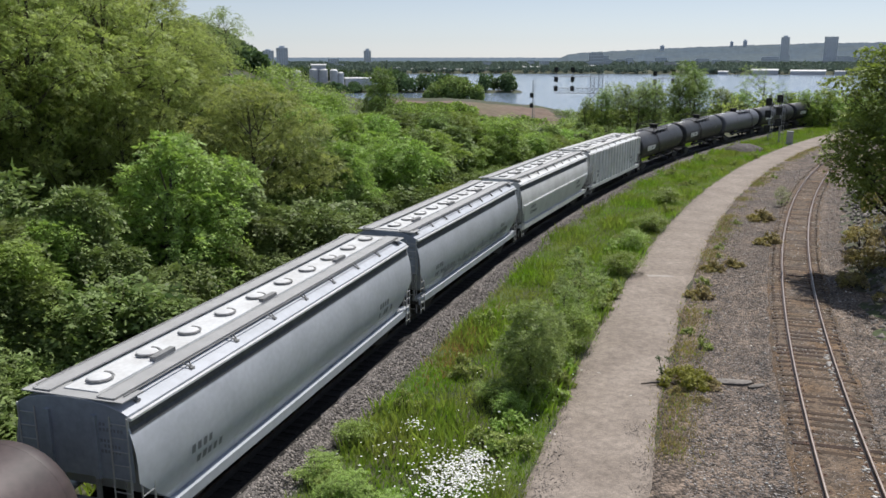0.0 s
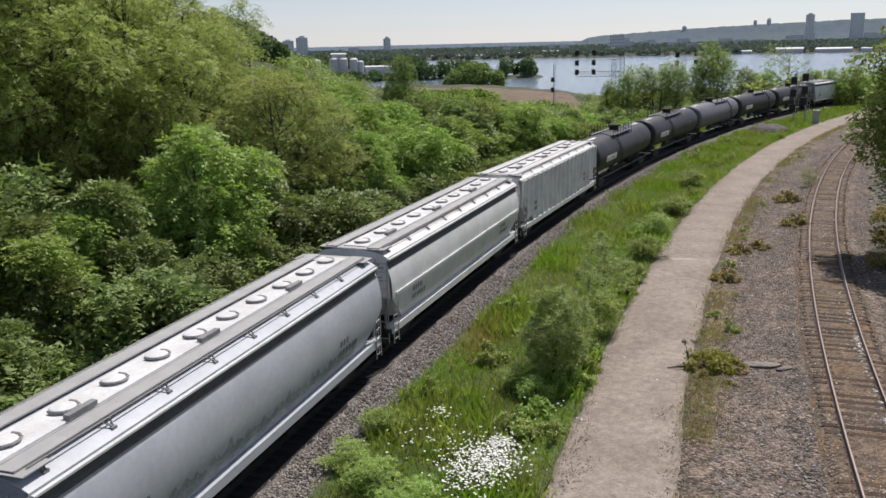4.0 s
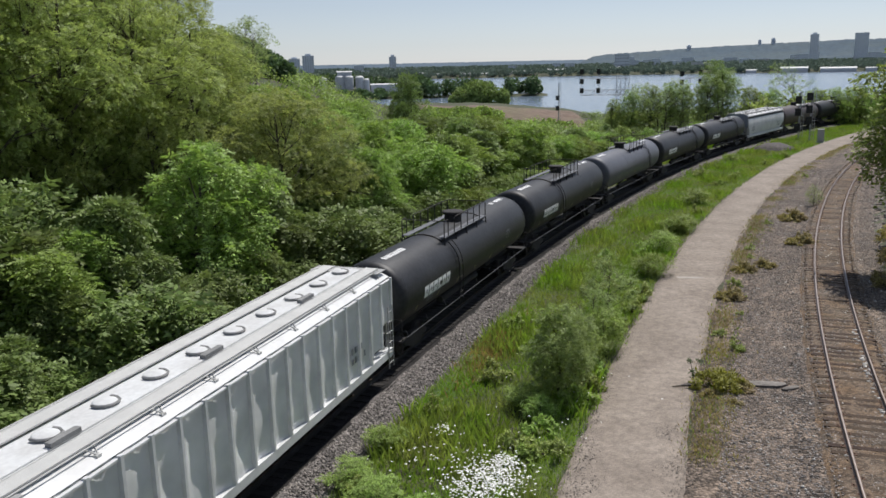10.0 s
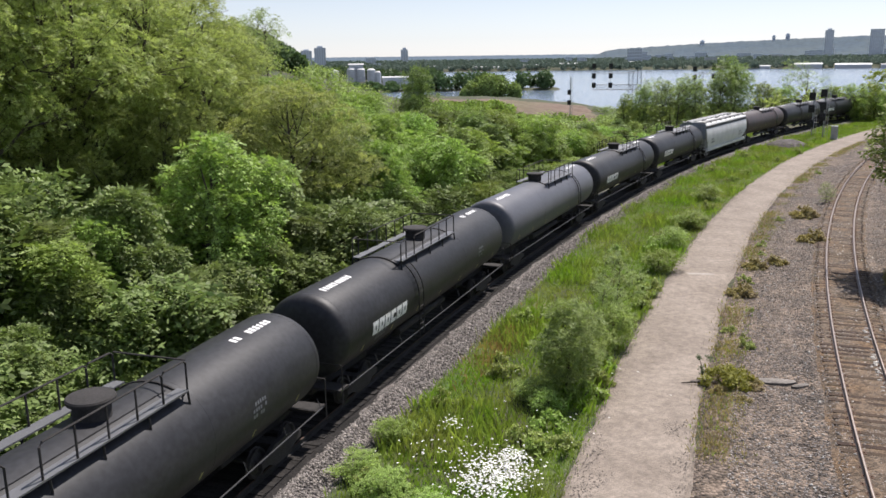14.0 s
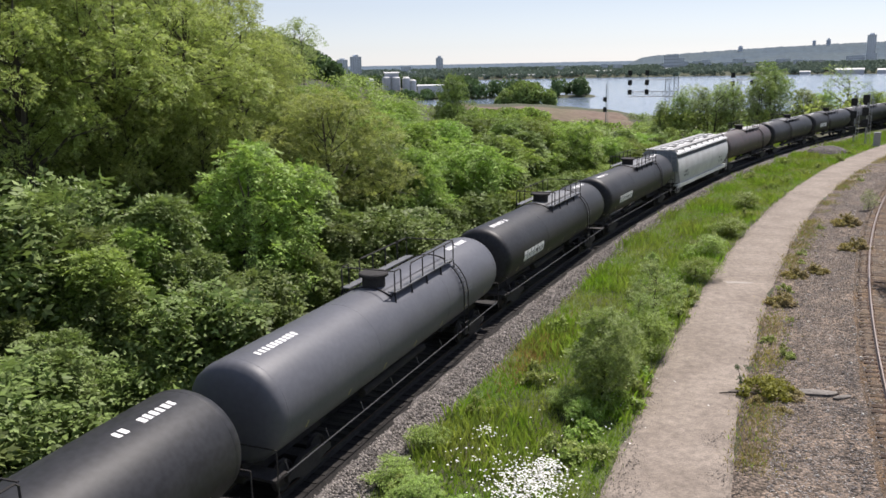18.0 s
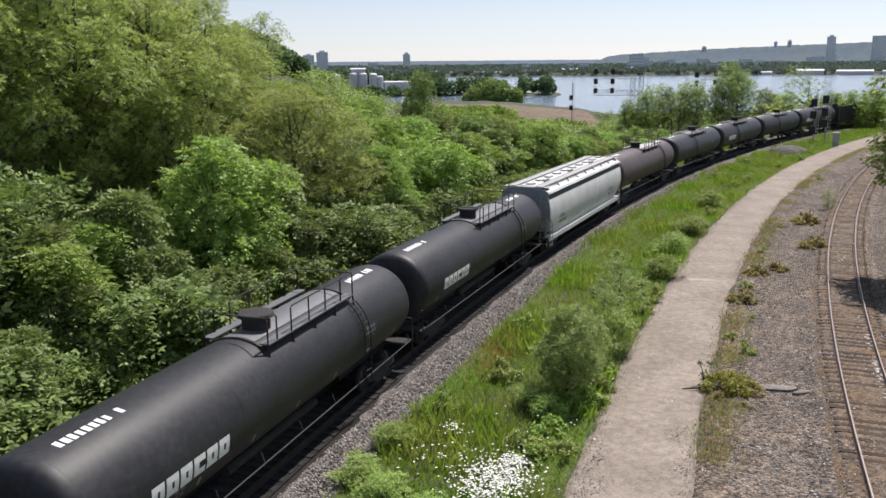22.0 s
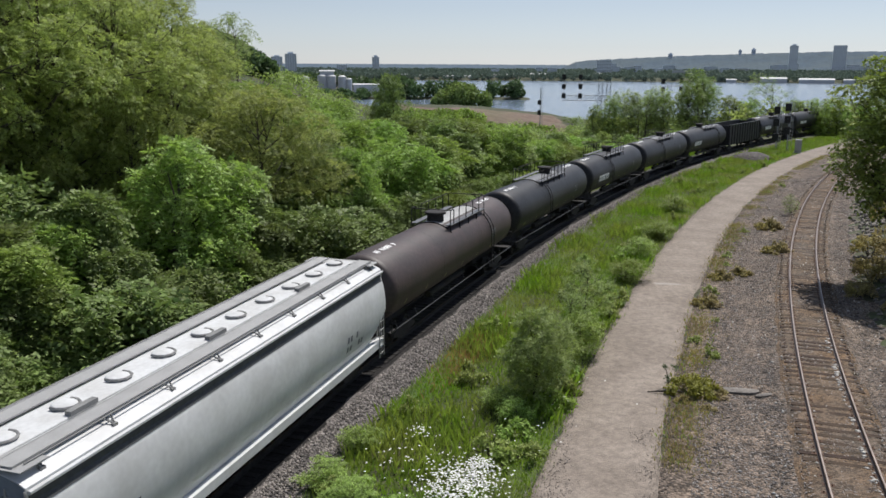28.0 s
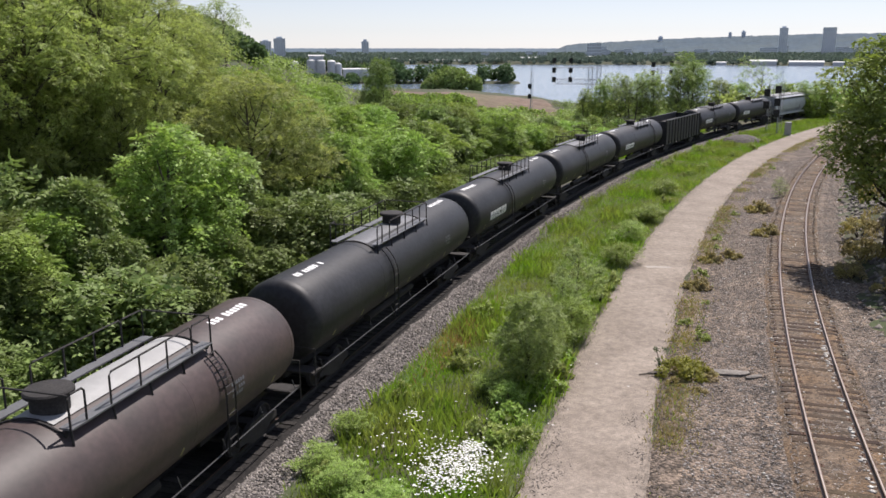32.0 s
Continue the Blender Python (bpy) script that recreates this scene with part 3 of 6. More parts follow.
def railway(name, q, s0, s1, n_single, label, timber="tie", steel="rail", head_steel="railhead"):
    """Rails with a flanged section, and timber sleepers."""
    t = thing(name, label, "railway track")
    prof = [(-0.07, 0.0), (0.07, 0.0), (0.07, 0.015), (0.012, 0.035), (0.012, 0.12), (0.036, 0.13), (0.036, 0.165), (-0.036, 0.165), (-0.036, 0.13), (-0.012, 0.12), (-0.012, 0.035), (-0.07, 0.015)]
    for side in (-0.7525, 0.7525):
        rings = []
        n = int((s1 - s0) / 2)
        for i in range(n + 1):
            s = s0 + (s1 - s0) * i / n
            rings.append([at(s, q + side + a, Z0 + 0.16 + b) for a, b in prof])
        rail = part("rail", Mesh().loft(rings), steel, t, "steel rail with a worn head", smooth=30)
        head = [[at(s0 + (s1 - s0) * i / n, q + side + a, Z0 + 0.16 + b) for a, b in ((-0.017, 0.163), (0.017, 0.163), (0.015, 0.168), (-0.015, 0.168))] for i in range(n + 1)]
        part("running_surface", Mesh().loft(head), head_steel, rail)
    b = Mesh().box(-0.115, 0.115, -1.28, 1.28, -0.07, 0.155)
    plate = Mesh().box(-0.09, 0.09, -0.17, 0.17, 0.155, 0.168)
    for dy in (-0.1, 0.1):
        plate.box(-0.02, 0.02, dy - 0.02, dy + 0.02, 0.168, 0.20)
    tie_me, plate_me = b.data("sleeper"), plate.data("tie_plate")
    tie_me.materials.append(M[timber])
    plate_me.materials.append(M["rust"])
    rng = random.Random(5)
    s, i, rest = s0, 0, Mesh()
    while s < s1:
        p = at(s, q + rng.uniform(-0.05, 0.05), Z0 + rng.uniform(-0.014, 0.008))
        m = Matrix.Translation(p) @ pose(0, 0, 0, 0, 0, 90 - heading(s) + rng.uniform(-1.2, 1.2))
        if i < n_single:
            o = part("sleeper", tie_me, None, t, m=m)
            for dy in (-0.7525, 0.7525):
                part("tie_plate", plate_me, None, o, m=pose(0, dy, 0))
        else:
            rest.box(-0.115, 0.115, -1.28, 1.28, -0.07, 0.155, m=m)
        s += 0.53
        i += 1
    if rest.v:
        part("sleeper_run", rest, timber, t, kind="stuff")
    return t


strip("side_track_bed", -30, 150, [(R2 - 1.6, -0.05), (R2 - 1.35, 0.105)] + [(R2 + q, 0.152) for q in lin(-1.1, 1.1, 6)] + [(R2 + 1.35, 0.105), (R2 + 1.6, -0.05)], "brownbed", "rust-stained brown gravel between the side track's sleepers", "ballast", edge=0.2, seed=6)
railway("side_track", R2, -16, 125, 250, "rusty brown timber-sleepered single track beside the gravel path")
# sleepers and rails take dark materials to stand in for the train's shade
railway("main_track", 0, -45, 330, 60, "main railway track under the freight train, darkened for its shade", "shadetie", "under", "rust")


# ---------------------------------------------------------------- rolling stock
# A car's x runs along the track away from the viewer, y to the left, z up from the rail head; its right flank is -y.
RAIL_Z = 0.01


def bogie(car, x):
    """Three-piece freight bogie: two side frames, a bolster and two wheelsets that turn."""
    b = Mesh()
    b.box(-0.17, 0.17, -1.05, 1.05, 0.42, 0.72)
    bog = part("bogie", b, "under", car, "grimy cast-steel bogie", m=pose(x, 0, 0))
    for y in (-1.02, 1.02):
        f = Mesh()
        ring = [(-1.15, 0.42), (-1.15, 0.62), (-0.75, 0.70), (-0.42, 0.86), (0.42, 0.86), (0.75, 0.70), (1.15, 0.62), (1.15, 0.42), (0.8, 0.40), (0.4, 0.22), (-0.4, 0.22), (-0.8, 0.40)]
        f.loft([[(a, y + d, z) for a, z in ring] for d in (-0.07, 0.07)])
        for sx in (-0.18, 0, 0.18):
            f.tube([(sx, y, 0.30), (sx, y, 0.62)], 0.06, 6)
        part("side_frame", f, "under", bog)
    for wx in (-0.88, 0.88):
        w = Mesh()
        for sy in (-1, 1):
            w.disc_stack([(0.06, sy * 0.62), (0.40, sy * 0.66), (0.485, sy * 0.66), (0.485, sy * 0.69), (0.457, sy * 0.70), (0.455, sy * 0.79), (0.40, sy * 0.79), (0.34, sy * 0.73), (0.1, sy * 0.76), (0.1, sy * 0.82)], 20, "y")
        w.disc_stack([(0.075, -1.08), (0.075, 1.08)], 8, "y")
        part("wheelset", w, "under", bog, "grimy steel wheels on an axle", m=pose(wx, 0, 0.457), smooth=30)
    return bog


def coupler(car, x, d):
    c = Mesh()
    c.box(min(x, x + d * 0.8), max(x, x + d * 0.8), -0.09, 0.09, 0.78, 0.98)
    c.box(min(x + d * 0.62, x + d * 0.92), max(x + d * 0.62, x + d * 0.92), -0.16, 0.16, 0.72, 1.02)
    part("coupler", c, "under", car)


def ladder(car, x0, y0, x1, y1, z0, z1, rungs, material, name="ladder"):
    """Two stiles at (x0, y0) and (x1, y1) with rungs between."""
    l = Mesh()
    for x, y in ((x0, y0), (x1, y1)):
        l.tube([(x, y, z0), (x, y, z1)], 0.022, 5)
    for i in range(rungs):
        z = z0 + (z1 - z0) * (i + 0.5) / rungs
        l.tube([(x0, y0, z), (x1, y1, z)], 0.016, 5)
    return part(name, l, material, car)


def bars(rows_, width, height_, material, car, name, place, rng, label=""):
    """Unreadable or private lettering as plain bars: rows_ of characters, laid in the plane that place() gives."""
    b = Mesh()
    for r, n in enumerate(rows_):
        cw = width / max(rows_)
        for k in range(n):
            if n > 3 and rng.random() < 0.12:
                continue
            u0, v0 = k * cw, -r * height_ * 1.5
            w, h = cw * rng.uniform(0.55, 0.72), height_ * rng.uniform(0.85, 1.0)
            b.add([place(u0, v0), place(u0 + w, v0), place(u0 + w, v0 + h), place(u0, v0 + h)], [(0, 1, 2, 3)])
    return part(name, b, material, car, label, kind="stuff")


ROOF_H = [(-1.54, 3.97), (-1.46, 4.06), (-1.30, 4.15), (-0.95, 4.27), (-0.5, 4.32), (0.0, 4.34)]


def hopper(label, pitch, paint, roofp="roofw", ribs=0, stripe=False, group="covered hopper cars", seed=1, scrawl=False):
    """A covered hopper car; ribs: number of side posts on a flat-sided car, else its flanks are rounded."""
    rng = random.Random(seed)
    car = thing("hopper_car", label, "freight car", group)
    L = pitch - 1.15
    X = L / 2
    # flank section from eave to sill, right side, as (|y|, z)
    if ribs:
        flank = [(1.34, 4.06), (1.34, 1.25)]
    else:
        flank = [(1.45, 3.98), (1.45, 3.73), (1.465, 3.71), (1.545, 3.46), (1.605, 3.17), (1.64, 2.82), (1.64, 2.42), (1.60, 2.03), (1.52, 1.68), (1.44, 1.45), (1.36, 1.25)]
    roof = [(y, z) for y, z in ROOF_H]
    section = [(-y, z) for y, z in flank[::-1]] + [(y, z) for y, z in roof if y > -1.51] + [(-y, z) for y, z in roof[::-1][1:] if y > -1.51] + [(y, z) for y, z in flank]
    # body: upper part runs to the ends, lower part is cut back by the slope sheets
    def cut(z):
        return X if z > 2.35 else X - (2.35 - z) * 1.25
    rings = []
    for k, u in enumerate((-1, -0.75, -0.5, -0.25, 0, 0.25, 0.5, 0.75, 1)):
        rings.append([(u * cut(z), y, z) for y, z in section])
    body = part("body", Mesh().loft(rings), paint, car, smooth=35)
    # centre hopper bays under the sill
    for bx in (-X * 0.46, 0, X * 0.46):
        bays = Mesh()
        bays.loft([[(bx + a * 1.7, b * 1.15, 1.3) for a, b in ((-1, -1), (1, -1), (1, 1), (-1, 1))], [(bx + a * 0.5, b * 0.5, 0.42) for a, b in ((-1, -1), (1, -1), (1, 1), (-1, 1))]])
        bays.box(bx - 0.6, bx + 0.6, -0.6, 0.6, 0.34, 0.44)
        part("discharge_bay", bays, "under", car, "grimy outlet hopper under the body")
    for y in (-1, 1):
        s = Mesh()
        s.box(-X + 0.05, X - 0.05, min(y * 1.22, y * 1.58), max(y * 1.22, y * 1.58), 1.16, 1.24)
        s.box(-X + 0.05, X - 0.05, min(y * 1.53, y * 1.58), max(y * 1.53, y * 1.58), 0.96, 1.16)
        part("side_sill", s, paint, car)
        e = Mesh()
        e.box(-X + 0.02, X - 0.02, min(y * 1.46, y * 1.55), max(y * 1.46, y * 1.55), 3.93, 4.01, c=0.015)
        part("eave_rail", e, roofp, car)
        if stripe:
            st = Mesh()
            st.box(-X + 0.3, X - 0.3, min(y * 1.5, y * 1.70), max(y * 1.5, y * 1.70), 2.50, 2.62)
            part("side_rub_rail", st, paint, car)
        for k in range(ribs):
            x = -X + 0.06 + (L - 0.12) * k / (ribs - 1)
            z0 = 1.24 if abs(x) < X - 1.3 else (2.35 - (X - abs(x)) / 1.25 if abs(x) > X - 1.3 else 1.24)
            r = Mesh()
            r.loft([[(x + a, y * b, z) for a, b in ((-0.06, 1.49), (-0.045, 1.585), (0.045, 1.585), (0.06, 1.49))] for z in (max(1.2, z0), 4.05)])
            part("side_post", r, paint, car)
        for k in range(ribs - 1):                    # dented sheet between two posts
            xa, xb = (-X + 0.06 + (L - 0.12) * j / (ribs - 1) for j in (k, k + 1))
            far = max(abs(xa), abs(xb))
            z0 = 1.24 if far < X - 1.35 else 2.35 - (X - far) / 1.25
            nx, nz = 8, 9
            v = []
            for j in range(nz):
                z = z0 + (4.03 - z0) * j / (nz - 1)
                for i in range(nx):
                    u = i / (nx - 1)
                    bow = 0.075 * math.sin(math.pi * u) ** 0.8 + 0.09 * noise.noise((k * 3.7 + u * 1.6, y, z * 1.1)) * math.sin(math.pi * u)
                    v.append((xa + (xb - xa) * u, y * (1.505 - bow), z))
            part("side_sheet", Mesh().add(v, [(j * nx + i, j * nx + i + 1, (j + 1) * nx + i + 1, (j + 1) * nx + i) for j in range(nz - 1) for i in range(nx - 1)]), "sheet", car, smooth=60)
        # running board with its brackets and a low safety rail
        w = Mesh()
        w.box(-X + 0.1, X - 0.1, min(y * 0.62, y * 1.10), max(y * 0.62, y * 1.10), 4.37, 4.395)
        board = part("running_board", w, "palegrate" if ribs else "grate", car, "galvanized grating roof walkway" if not ribs else "white grating roof walkway")
        for e0, e1 in ((0.62, 0.65), (1.07, 1.10)):
            part("edge_strip", Mesh().box(-X + 0.1, X - 0.1, min(y * e0, y * e1), max(y * e0, y * e1), 4.395, 4.41), "palegrate" if ribs else "grate", board)
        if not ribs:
            # thin dark strip over the upper flank, standing in for the eave's shadow
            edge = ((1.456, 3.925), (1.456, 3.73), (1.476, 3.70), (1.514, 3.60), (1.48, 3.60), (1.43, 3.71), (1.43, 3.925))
            part("eave_recess", Mesh().loft([[(x, y * a, z) for a, z in edge] for x in (-X + 0.06, X - 0.06)]), "eaveshade", car, "dark strip painted in for the shade under the roof edge")
        br = Mesh()
        br.tube([(-X + 0.3, y * 1.18, 4.385), (X - 0.3, y * 1.18, 4.385)], 0.018, 5)
        for k in range(9):
            x = -X + 0.6 + (L - 1.2) * k / 8
            for dx in (-0.16, 0.16):
                br.tube([(x + dx, y * 1.04, 4.38), (x, y * 1.30, 4.19)], 0.024, 4)
            br.box(x - 0.07, x + 0.07, min(y * 1.25, y * 1.33), max(y * 1.25, y * 1.33), 4.12, 4.20)
        part("walkway_bracket", br, "palegrate" if ribs else "hatch", car)
        # end sill corner, ladder and grab irons
        for sx in (-1, 1):
            ladder(car, sx * (X - 0.12), y * 1.60, sx * (X - 0.55), y * 1.60, 0.55, 2.5 if not ribs else 3.0, 6, "grate")
            ladder(car, sx * (X + 0.03), y * 1.45, sx * (X + 0.03), y * 1.0, 0.6, 4.0, 10, "grate", "end_ladder")
    # raised roof coaming with the loading hatches
    co = Mesh()
    co.box(-X + 0.35, X - 0.35, -0.47, 0.47, 4.28, 4.385, c=0.02)
    part("hatch_coaming", co, roofp, car)
    n = 10
    for k in range(n):
        x = -X + 1.0 + (L - 2.0) * k / (n - 1)
        h = Mesh()
        h.disc_stack([(0.29, 4.38), (0.29, 4.43), (0.26, 4.46), (0.10, 4.49), (0.0001, 4.495)], 16, m=pose(x, 0.03, 0))
        hat = part("hatch", h, roofp, car, smooth=30)
        a = Mesh()
        pts = [(x - 0.32 * math.cos(q), 0.03 - 0.32 * math.sin(q), 4.44) for q in lin(-0.4, math.pi + 0.3, 8)]
        a.tube(pts, 0.035, 5)
        if k % 3 == 1:
            a.box(x - 0.42, x + 0.42, -0.50, -0.34, 4.38, 4.49)
        part("hatch_latch", a, "hatch", hat)
    # crossover platforms, end walkways and underframe
    for sx in (-1, 1):
        p = Mesh()
        p.box(min(sx * (X - 0.9), sx * (X + 0.05)), max(sx * (X - 0.9), sx * (X + 0.05)), -1.5, 1.5, 1.0, 1.14)
        p.box(min(sx * (X - 1.6), sx * (X - 0.1)), max(sx * (X - 1.6), sx * (X - 0.1)), -0.25, 0.25, 0.7, 1.0)
        part("end_platform", p, "under", car)
        q = Mesh()
        q.box(min(sx * (X - 0.75), sx * (X - 0.02)), max(sx * (X - 0.75), sx * (X - 0.02)), -1.35, 1.35, 4.33, 4.355)
        part("end_walkway", q, "grate", car)
        fr = Mesh()
        for y in (-1.3, -0.5, 0.5, 1.3):
            fr.box(min(sx * (X - 0.12), sx * X), max(sx * (X - 0.12), sx * X), y - 0.03, y + 0.03, 1.1, 2.4)
        fr.box(min(sx * (X - 0.12), sx * X), max(sx * (X - 0.12), sx * X), -1.4, 1.4, 1.73, 1.78)
        part("end_frame", fr, "hatch", car)
        es = Mesh()
        ring = [(y, z) for y, z in section if z > 2.4 and abs(y) < 1.6]
        ring = [(1.57, 2.42)] + [(y, z - 0.02) for y, z in ring[::-1]] + [(-1.57, 2.42)]
        es.loft([[(sx * (X + d), y * 0.985, z) for y, z in ring] for d in (0.0, 0.012)])
        # ends without ribs or stripe get the tone with shade mixed in
        part("end_sheet", es, "white" if ribs or stripe else "endshade", car, "plain steel end sheet")
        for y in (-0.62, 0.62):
            part("end_stiffener", Mesh().box(min(sx * X, sx * (X + 0.09)), max(sx * X, sx * (X + 0.09)), y - 0.06, y + 0.06, 2.42, 4.0), "white" if ribs or stripe else "endshade", car)
        bw = Mesh()
        bw.disc_stack([(0.26, 0), (0.26, 0.04), (0.2, 0.04), (0.2, 0)], 16, "x", m=pose(sx * (X + 0.04), 0.9, 2.0))
        part("brake_wheel", bw, "hatch", car)
        coupler(car, sx * X, sx)
    # lettering low on the right flank, near both ends
    def flank_y(z):
        if ribs:
            return -1.505
        for (y0, z0), (y1, z1) in zip(flank, flank[1:]):
            if z1 <= z <= z0:
                return -(y0 + (y1 - y0) * (z0 - z) / (z0 - z1)) - 0.010
        return -1.6
    for x0, z0 in ((-X + 2.0, 2.15), (X - 3.6, 2.15)):
        bars((4, 6), 1.5, 0.24, "dmark", car, "lettering", lambda u, v: (x0 + u, flank_y(z0 + v), z0 + v), rng)
    bars((5, 7, 0, 4, 6, 6), 0.8, 0.09, "dmark", car, "end_lettering", lambda u, v: (-X - 0.018, -0.72 - u * 0.8, 3.75 + v), rng)
    if scrawl:
        # a sprayed dark wash with a ragged top edge low on the flank
        g, n = Mesh(), 90
        top = [1.72 + 0.55 * abs(noise.noise((k * 0.31, 2.2, seed))) + 0.45 * abs(noise.noise((k * 1.3, 5.1, seed))) for k in range(n + 1)]
        xs = lin(-X + 3.2, X - 2.2, n + 1)
        for k in range(n):
            for f0, f1 in zip(lin(0, 0.875, 8), lin(0.125, 1, 8)):
                z = [1.35 + (t - 1.35) * f for t in (top[k], top[k + 1]) for f in (f0, f1)]
                g.add([(xs[k], flank_y(z[0]), z[0]), (xs[k + 1], flank_y(z[2]), z[2]), (xs[k + 1], flank_y(z[3]), z[3]), (xs[k], flank_y(z[1]), z[1])], [(0, 1, 2, 3)])
        part("graffiti", g, "wash", car, "dark sprayed wash with a ragged edge")
    part("centre_sill", Mesh().box(-X, X, -0.2, 0.2, 0.75, 1.05), "under", car)
    for x in (-X + 2.1, X - 2.1):
        bogie(car, x)
    return car


def tank(label, pitch, paint, logo=True, platform_at=0.0, toplabel=True, seed=1, long_platform=5.8, dome_at=0.2, deck_paint="platform", ladder_at=0.09):
    """A tank car with a top platform, dome housing, ladder and side handrails."""
    rng = random.Random(seed)
    car = thing("tank_car", label, "freight car", "tank cars")
    L = pitch - 1.25
    X, R, ZC = L / 2, 1.52, 2.66
    prof = [(0.02, -X), (0.6, -X + 0.02), (1.05, -X + 0.07), (1.28, -X + 0.13), (1.42, -X + 0.22), (1.49, -X + 0.33), (R, -X + 0.5)]
    body = Mesh().disc_stack(prof + [(R, u) for u in lin(-X + 3, X - 3, 6)] + [(r, -h) for r, h in prof[::-1]], 48, "x", m=pose(0, 0, ZC))
    part("tank", body, paint, car, smooth=40)
    for u in (-X + 0.55, -X / 3, X / 3, X - 0.55):
        seam = Mesh().disc_stack([(R - 0.02, u - 0.03), (R + 0.0025, u - 0.012), (R + 0.0025, u + 0.012), (R - 0.02, u + 0.03)], 48, "x", m=pose(0, 0, ZC))
        part("weld_seam", seam, paint, car, smooth=40)

    def skin(x, deg, out=0.0):
        """A point on the shell: deg from the top towards the right flank."""
        return (x, -(R + out) * math.sin(radians(deg)), ZC + (R + out) * math.cos(radians(deg)))
    if logo:
        # the maker's wide white word as six plain blocks that follow the shell
        for k in range(6):
            lg = Mesh()
            x0 = -X + 2.2 + k * 0.5
            for a0, a1 in ((87, 93.5), (93.5, 100), (100, 106.5)):
                gap = 0.05
                v = [skin(x0 + u, a, 0.006) for a in (a0, a1) for u in (0, 0.43)]
                if a0 == 93.5:
                    lg.add([skin(x0 + u, a, 0.006) for a in (a0, a1) for u in (0, 0.19)], [(0, 1, 3, 2)])
                    if k != 3:
                        lg.add([skin(x0 + u, a, 0.006) for a in (a0, a1) for u in (0.27, 0.43)], [(0, 1, 3, 2)])
                else:
                    lg.add(v, [(0, 1, 3, 2)])
            part("logo_block", lg, "mark", car, "blocky white painted shape")
        bars((4, 4), 0.9, 0.12, "dmark", car, "faint_lettering", lambda u, v: skin(-X + 2.6 + u, 111 - v * 38, 0.006), rng)
    if toplabel:
        for x0 in (-X + 1.05, X - 3.0):
            bars((10,), 2.0, 0.26, "mark", car, "top_lettering", lambda u, v: skin(x0 + u, 14 - v * 38, 0.006), rng)
    bars((6, 6, 5), 0.7, 0.11, "dmark", car, "data_lettering", lambda u, v: skin(X - 4.2 + u, 84 - v * 38, 0.006), rng)
    bars((6, 4), 0.5, 0.08, "dgrey", car, "end_lettering", lambda u, v: (-X - 0.0 + 0.06, -0.25 - u, 3.0 + v), rng)
    # top platform
    x0, x1 = platform_at - long_platform / 2, platform_at + long_platform / 2
    zt = ZC + R
    pl = Mesh()
    for y0, y1 in ((-1.06, -0.74), (0.74, 1.06)):
        pl.box(x0, x1, y0, y1, zt - 0.10, zt - 0.06)
    platform = part("platform", pl, "platform", car, "pale grating walkways along the tank top")
    deck = Mesh()
    ring = [(x, d) for x in (x0 + 0.1, x1 - 0.1) for d in lin(-20, 20, 7)]
    n = 7
    deck.add([skin(x, d, 0.03) for x, d in ring], [(i, i + 1, i + 1 + n, i + n) for i in range(n - 1)])
    part("deck_plate", deck, deck_paint, car, smooth=30)
    for x in lin(x0, x1, 5):
        for sy in (-1, 1):
            part("platform_strut", Mesh().tube([(x, sy * 1.02, zt - 0.09), (x, sy * 1.06, zt - 0.44)], 0.03, 5), "under", car)
    for x in (x0, x1):
        fr = Mesh()
        fr.tube([(x, -0.98, zt - 0.10)] + [skin(x, d, 0.03) for d in lin(-35, 35, 9)][::-1] + [(x, 0.98, zt - 0.10)], 0.03, 5)
        part("platform_support", fr, "under", car)
    for sy in (-1, 1):
        h = Mesh()
        for a, b in ((x0, x0 + 0.5), (x0 + 1.3, x1 - 0.9), (x1 - 0.9, x1)):
            h.tube([(a, sy * 1.02, zt - 0.08), (a, sy * 1.02, zt + 0.62), (a + 0.08, sy * 1.02, zt + 0.70), (b - 0.08, sy * 1.02, zt + 0.70), (b, sy * 1.02, zt + 0.62), (b, sy * 1.02, zt - 0.08)], 0.026, 5)
            for k in range(1, int((b - a) / 1.1) + 1):
                x = a + (b - a) * k / (int((b - a) / 1.1) + 1)
                h.tube([(x, sy * 1.02, zt - 0.08), (x, sy * 1.02, zt + 0.70)], 0.026, 5)
        part("safety_railing", h, "under", car, "black tubular safety railing")
    for x in (x0, x1):
        part("end_railing", Mesh().tube([(x, -1.02, zt + 0.70), (x, 0.98, zt + 0.70)], 0.024, 5), "under", car)
    dome = Mesh()
    dx = x0 + long_platform * dome_at
    dome.disc_stack([(0.41, zt - 0.05), (0.41, zt + 0.32), (0.43, zt + 0.35), (0.52, zt + 0.37), (0.53, zt + 0.45), (0.50, zt + 0.49), (0.25, zt + 0.52), (0.001, zt + 0.53)], 20, m=pose(dx, 0, 0))
    part("dome_housing", dome, "under", car, "black valve housing on the tank top", smooth=30)
    # ladder on both flanks, curved over the shell
    for sy in (-1, 1):
        l = Mesh()
        xl = x0 + long_platform * ladder_at
        for x in (xl - 0.22, xl + 0.22):
            pts = [skin(x, d, 0.10) for d in lin(42, 88, 7)] + [(x, -R - 0.10, 1.0)]
            l.tube([(p[0], -sy * p[1], p[2]) if sy > 0 else p for p in pts], 0.025, 5)
        for d in lin(42, 100, 9):
            a, b = (skin(xl - 0.22, d, 0.10), skin(xl + 0.22, d, 0.10)) if d < 88 else ((xl - 0.22, -R - 0.1, ZC - (d - 88) * 0.1), (xl + 0.22, -R - 0.1, ZC - (d - 88) * 0.1))
